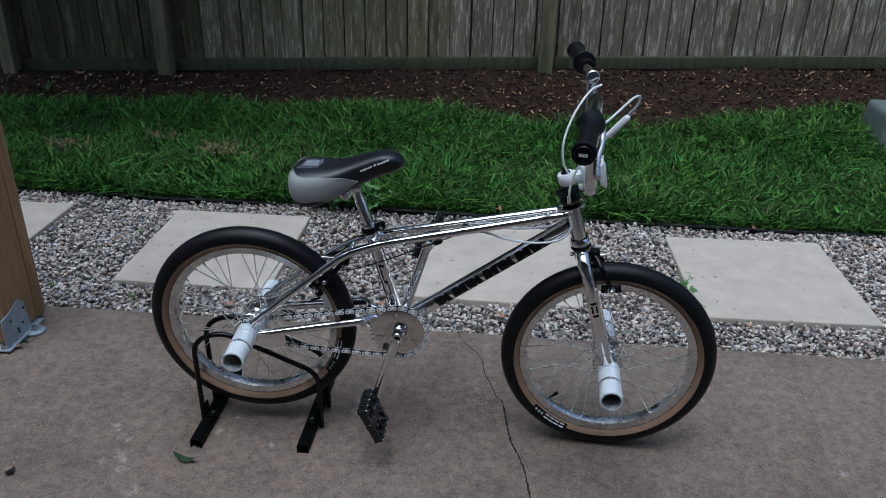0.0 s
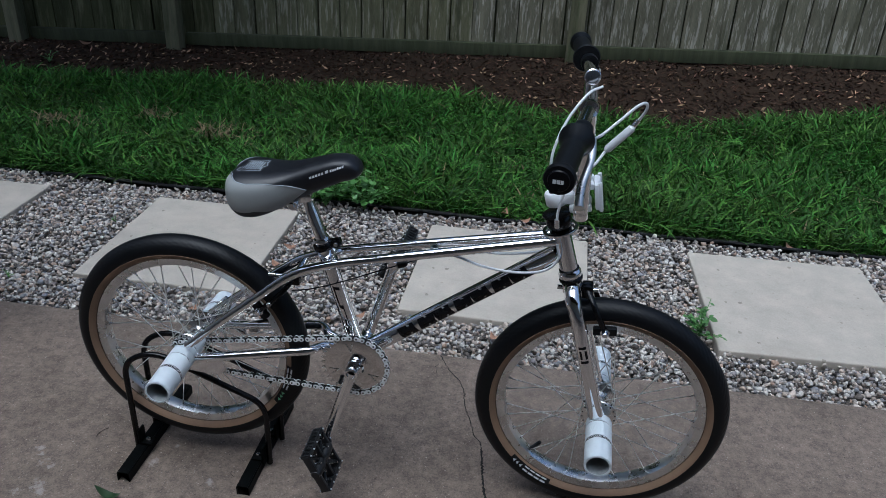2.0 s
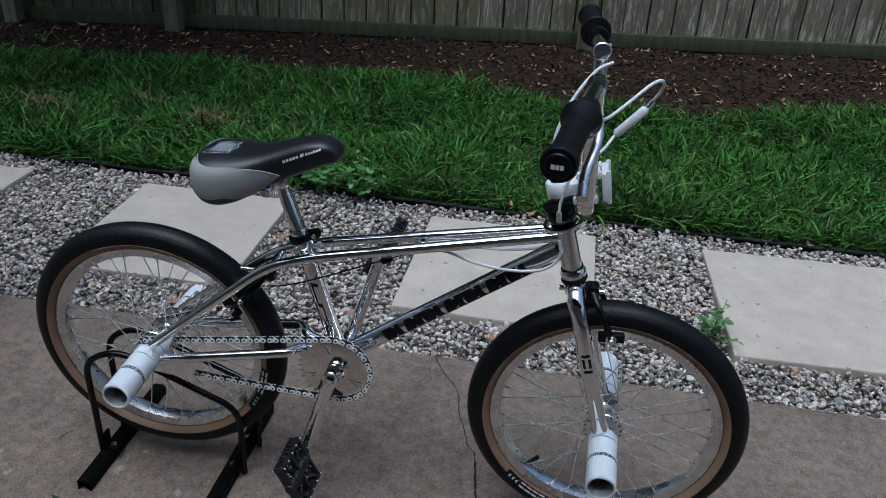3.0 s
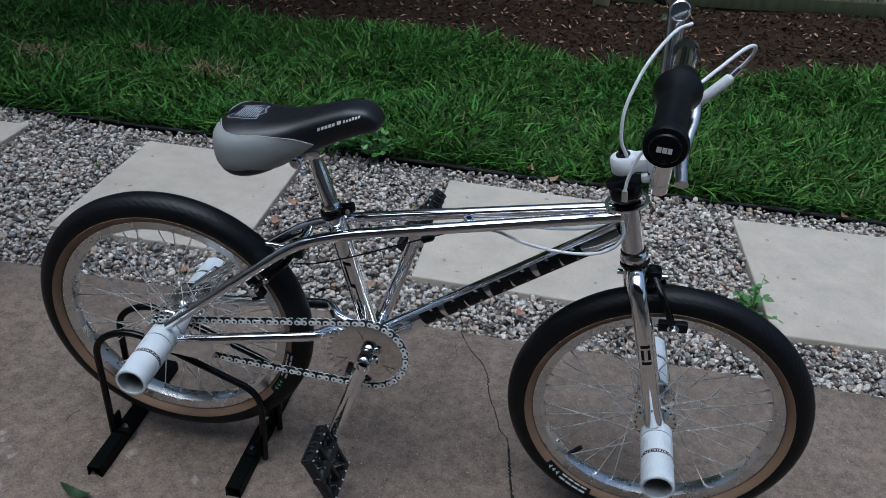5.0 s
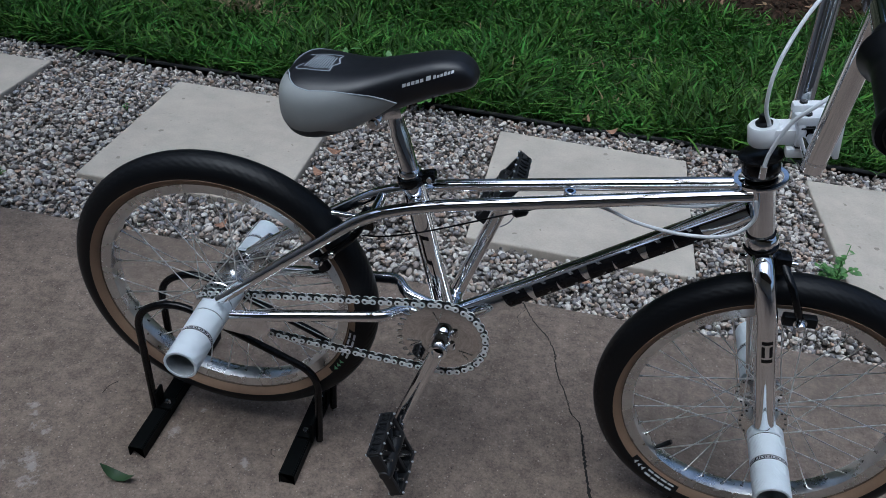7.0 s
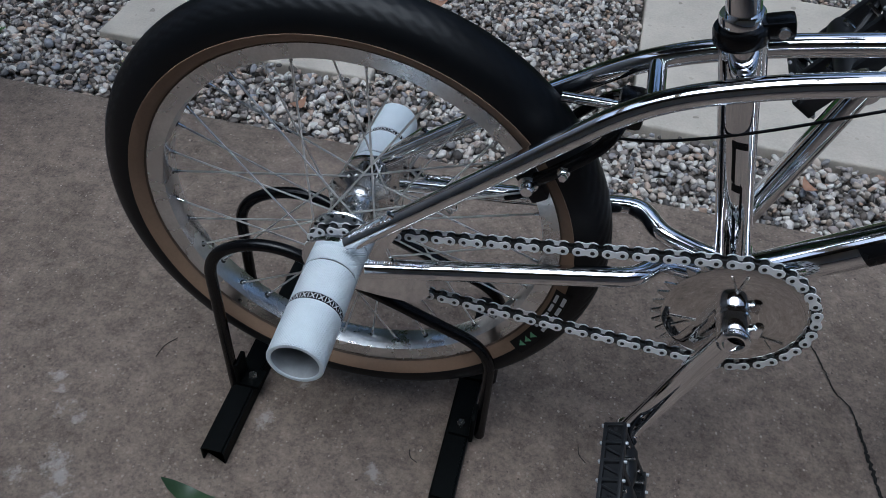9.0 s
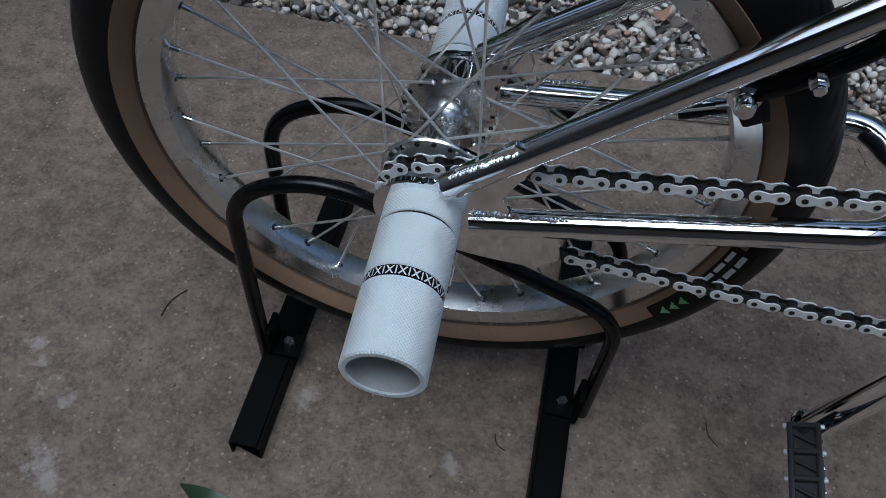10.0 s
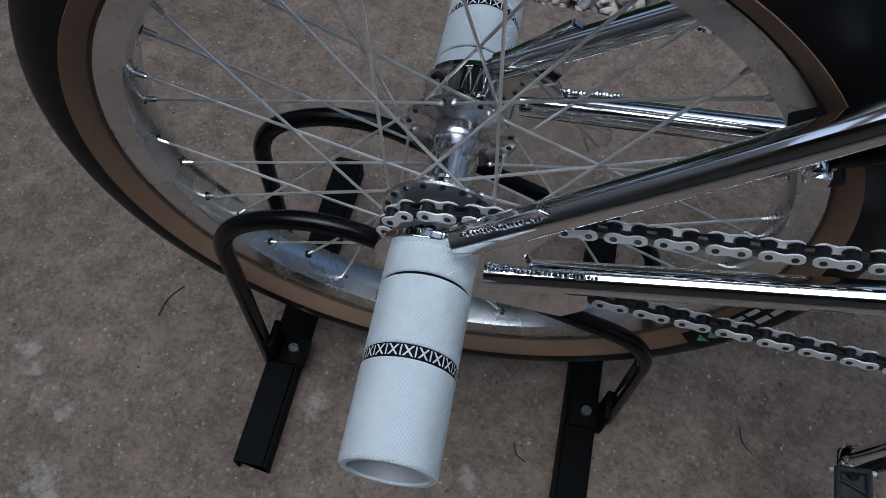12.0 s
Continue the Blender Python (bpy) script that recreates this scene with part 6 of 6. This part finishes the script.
def weed(x, y, z, size, count, seed, label):
    """A low weed: thin stems from one root, each with small oval leaves."""
    r = random.Random(seed)
    root = thing("weed", label, "weed", (x, y, z), "weeds in the gravel")
    for k in range(count):
        a, out, up = r.uniform(0, 2 * math.pi), size * r.uniform(0.25, 0.85), size * r.uniform(0.4, 1.15)
        tip = Vector((math.cos(a) * out, math.sin(a) * out, up))
        bm = B()
        tube(bm, curve_points([(0, 0, 0), tip * 0.45 + Vector((0, 0, up * 0.25)), tip], 4), 0.0011, 5)
        stem = part("stem", bm, GREEN_LEAF, root)
        for j in range(6):
            t = 0.3 + 0.14 * j
            q = Vector(tip * t + Vector((0, 0, up * 0.2 * (1 - t))))
            shared("leaf", WEED_LEAF, stem, Matrix.Translation(q) @ pose(0, 0, 0, r.uniform(-30, 30), r.uniform(-40, 15), r.uniform(0, 360)) @ Matrix.Diagonal((size * r.uniform(0.15, 0.27), size * r.uniform(0.09, 0.15), size * 0.15, 1)))


weed(1.288, 0.80, -0.02, 0.1, 17, 3, "leafy green weed beside a stepping stone")
weed(-0.13, 1.46, -0.015, 0.17, 16, 5, "leafy green weed at the lawn edge")
weed(0.035, 1.46, -0.015, 0.15, 13, 8, "leafy green weed at the lawn edge")
weed(-0.862, 1.125, -0.02, 0.035, 5, 9, "small green seedling in the gravel")
weed(-0.66, 0.60, -0.02, 0.035, 5, 10, "small green seedling in the gravel")
weed(-0.998, 0.665, -0.02, 0.03, 4, 12, "small green seedling in the gravel")
weed(-2.35, 3.06, 0.0, 0.07, 8, 14, "pale green seedling at the mulch edge")

for x, y, turn, ln in ((-0.280, -0.010, 70, 0.040), (0.301, -0.028, 118, 0.026), (1.343, -0.060, 98, 0.055), (0.092, -0.086, 130, 0.020)):
    bm = B()
    tube(bm, curve_points([(-ln / 2, 0, 0.0015), (0, 0.004, 0.0022), (ln / 2, 0, 0.0015)], 4), 0.0006, 6)
    ob = part("twig", bm, CRACK)
    ob.matrix_basis = pose(x, y, 0, 0, 0, turn)
    tagged(ob, "thin dark twig on the concrete", "twig", "twigs")


# ---- unseen trees added behind the fence so their crowns shade lawn and boards ----
def tree(x, y, height, crown, leaves, seed, label):
    """A tapered trunk with limbs and a crown of many small leaf clumps. crown: (centre, radii) ellipsoids."""
    r = random.Random(seed)
    root = thing("tree", label, "tree", (x, y, -0.05), "trees behind the fence")
    bm = B()
    tube(bm, curve_points([(0, 0, 0), (0.06, 0.05, height * 0.35), (-0.08, 0.0, height * 0.7), (0.0, 0.1, height)], 6), [0.20 - 0.008 * i for i in range(19)], 14)
    for c, rad in crown:
        for k in range(5):
            start = Vector((0, 0, height * r.uniform(0.45, 0.8)))
            tip = Vector(c) + Vector((r.uniform(-0.7, 0.7) * rad[0], r.uniform(-0.7, 0.7) * rad[1], r.uniform(-0.4, 0.5) * rad[2]))
            tube(bm, curve_points([start, start.lerp(tip, 0.5) + Vector((0, 0, 0.2)), tip], 5), [0.07 - 0.0055 * i for i in range(11)], 8)
    part("trunk", bm, BARK, root)
    pts, tri = [], []
    for c, rad in crown:
        n = int(leaves * rad[0] * rad[1])
        u = gen.normal(size=(n, 3))
        u /= np.linalg.norm(u, axis=1)[:, None]
        at = np.array(c) + u * np.array(rad) * (gen.uniform(0.25, 1, (n, 1)) ** 0.5)
        keep = np.array([noise.noise(Vector(q) * 1.1) for q in at]) > -0.22
        at = at[keep]
        turn = spin(len(at))
        leaf = np.array([[-0.5, 0, 0], [0, -0.22, 0.05], [0.5, 0, 0], [0, 0.22, 0.05]])
        size = gen.uniform(0.10, 0.24, len(at))
        v = np.einsum("nij,kj->nki", turn, leaf) * size[:, None, None] + at[:, None]
        base_i = sum(len(p) for p in pts)
        pts.append(v.reshape(-1, 3))
        tri.append((np.array([[0, 1, 2], [0, 2, 3]])[None] + (np.arange(len(at)) * 4)[:, None, None]).reshape(-1, 3) + base_i)
    ob = merged("crown", np.concatenate(pts), np.concatenate(tri), CROWN, False)
    ob.parent = root


# Low front clumps reach over the lawn to darken its left side.
tree(-2.3, 4.9, 4.6, [((0.0, -1.2, 4.6), (2.6, 2.2, 1.4)), ((1.6, -0.6, 5.0), (1.8, 1.8, 1.2)), ((-2.0, -0.4, 4.2), (1.6, 2.0, 1.3)), ((-1.4, -2.4, 4.3), (1.8, 1.3, 0.9)), ((0.3, -1.9, 3.6), (1.8, 1.2, 0.8)), ((-1.0, -2.7, 3.5), (1.7, 1.0, 0.6)), ((0.0, -2.6, 2.8), (1.4, 0.7, 0.4)), ((0.1, -2.9, 2.3), (1.1, 0.9, 0.35)), ((-0.5, -3.4, 3.1), (1.3, 0.9, 0.4)), ((-1.2, -3.2, 5.4), (1.8, 1.5, 0.9))], 1300, 21, "unseen leafy green tree added behind the board fence for shade")
tree(3.6, 5.6, 5.0, [((0.0, -0.8, 4.9), (2.4, 2.0, 1.4)), ((-1.4, -0.6, 5.4), (1.5, 1.5, 1.0))], 700, 22, "unseen leafy green tree added behind the board fence for shade")
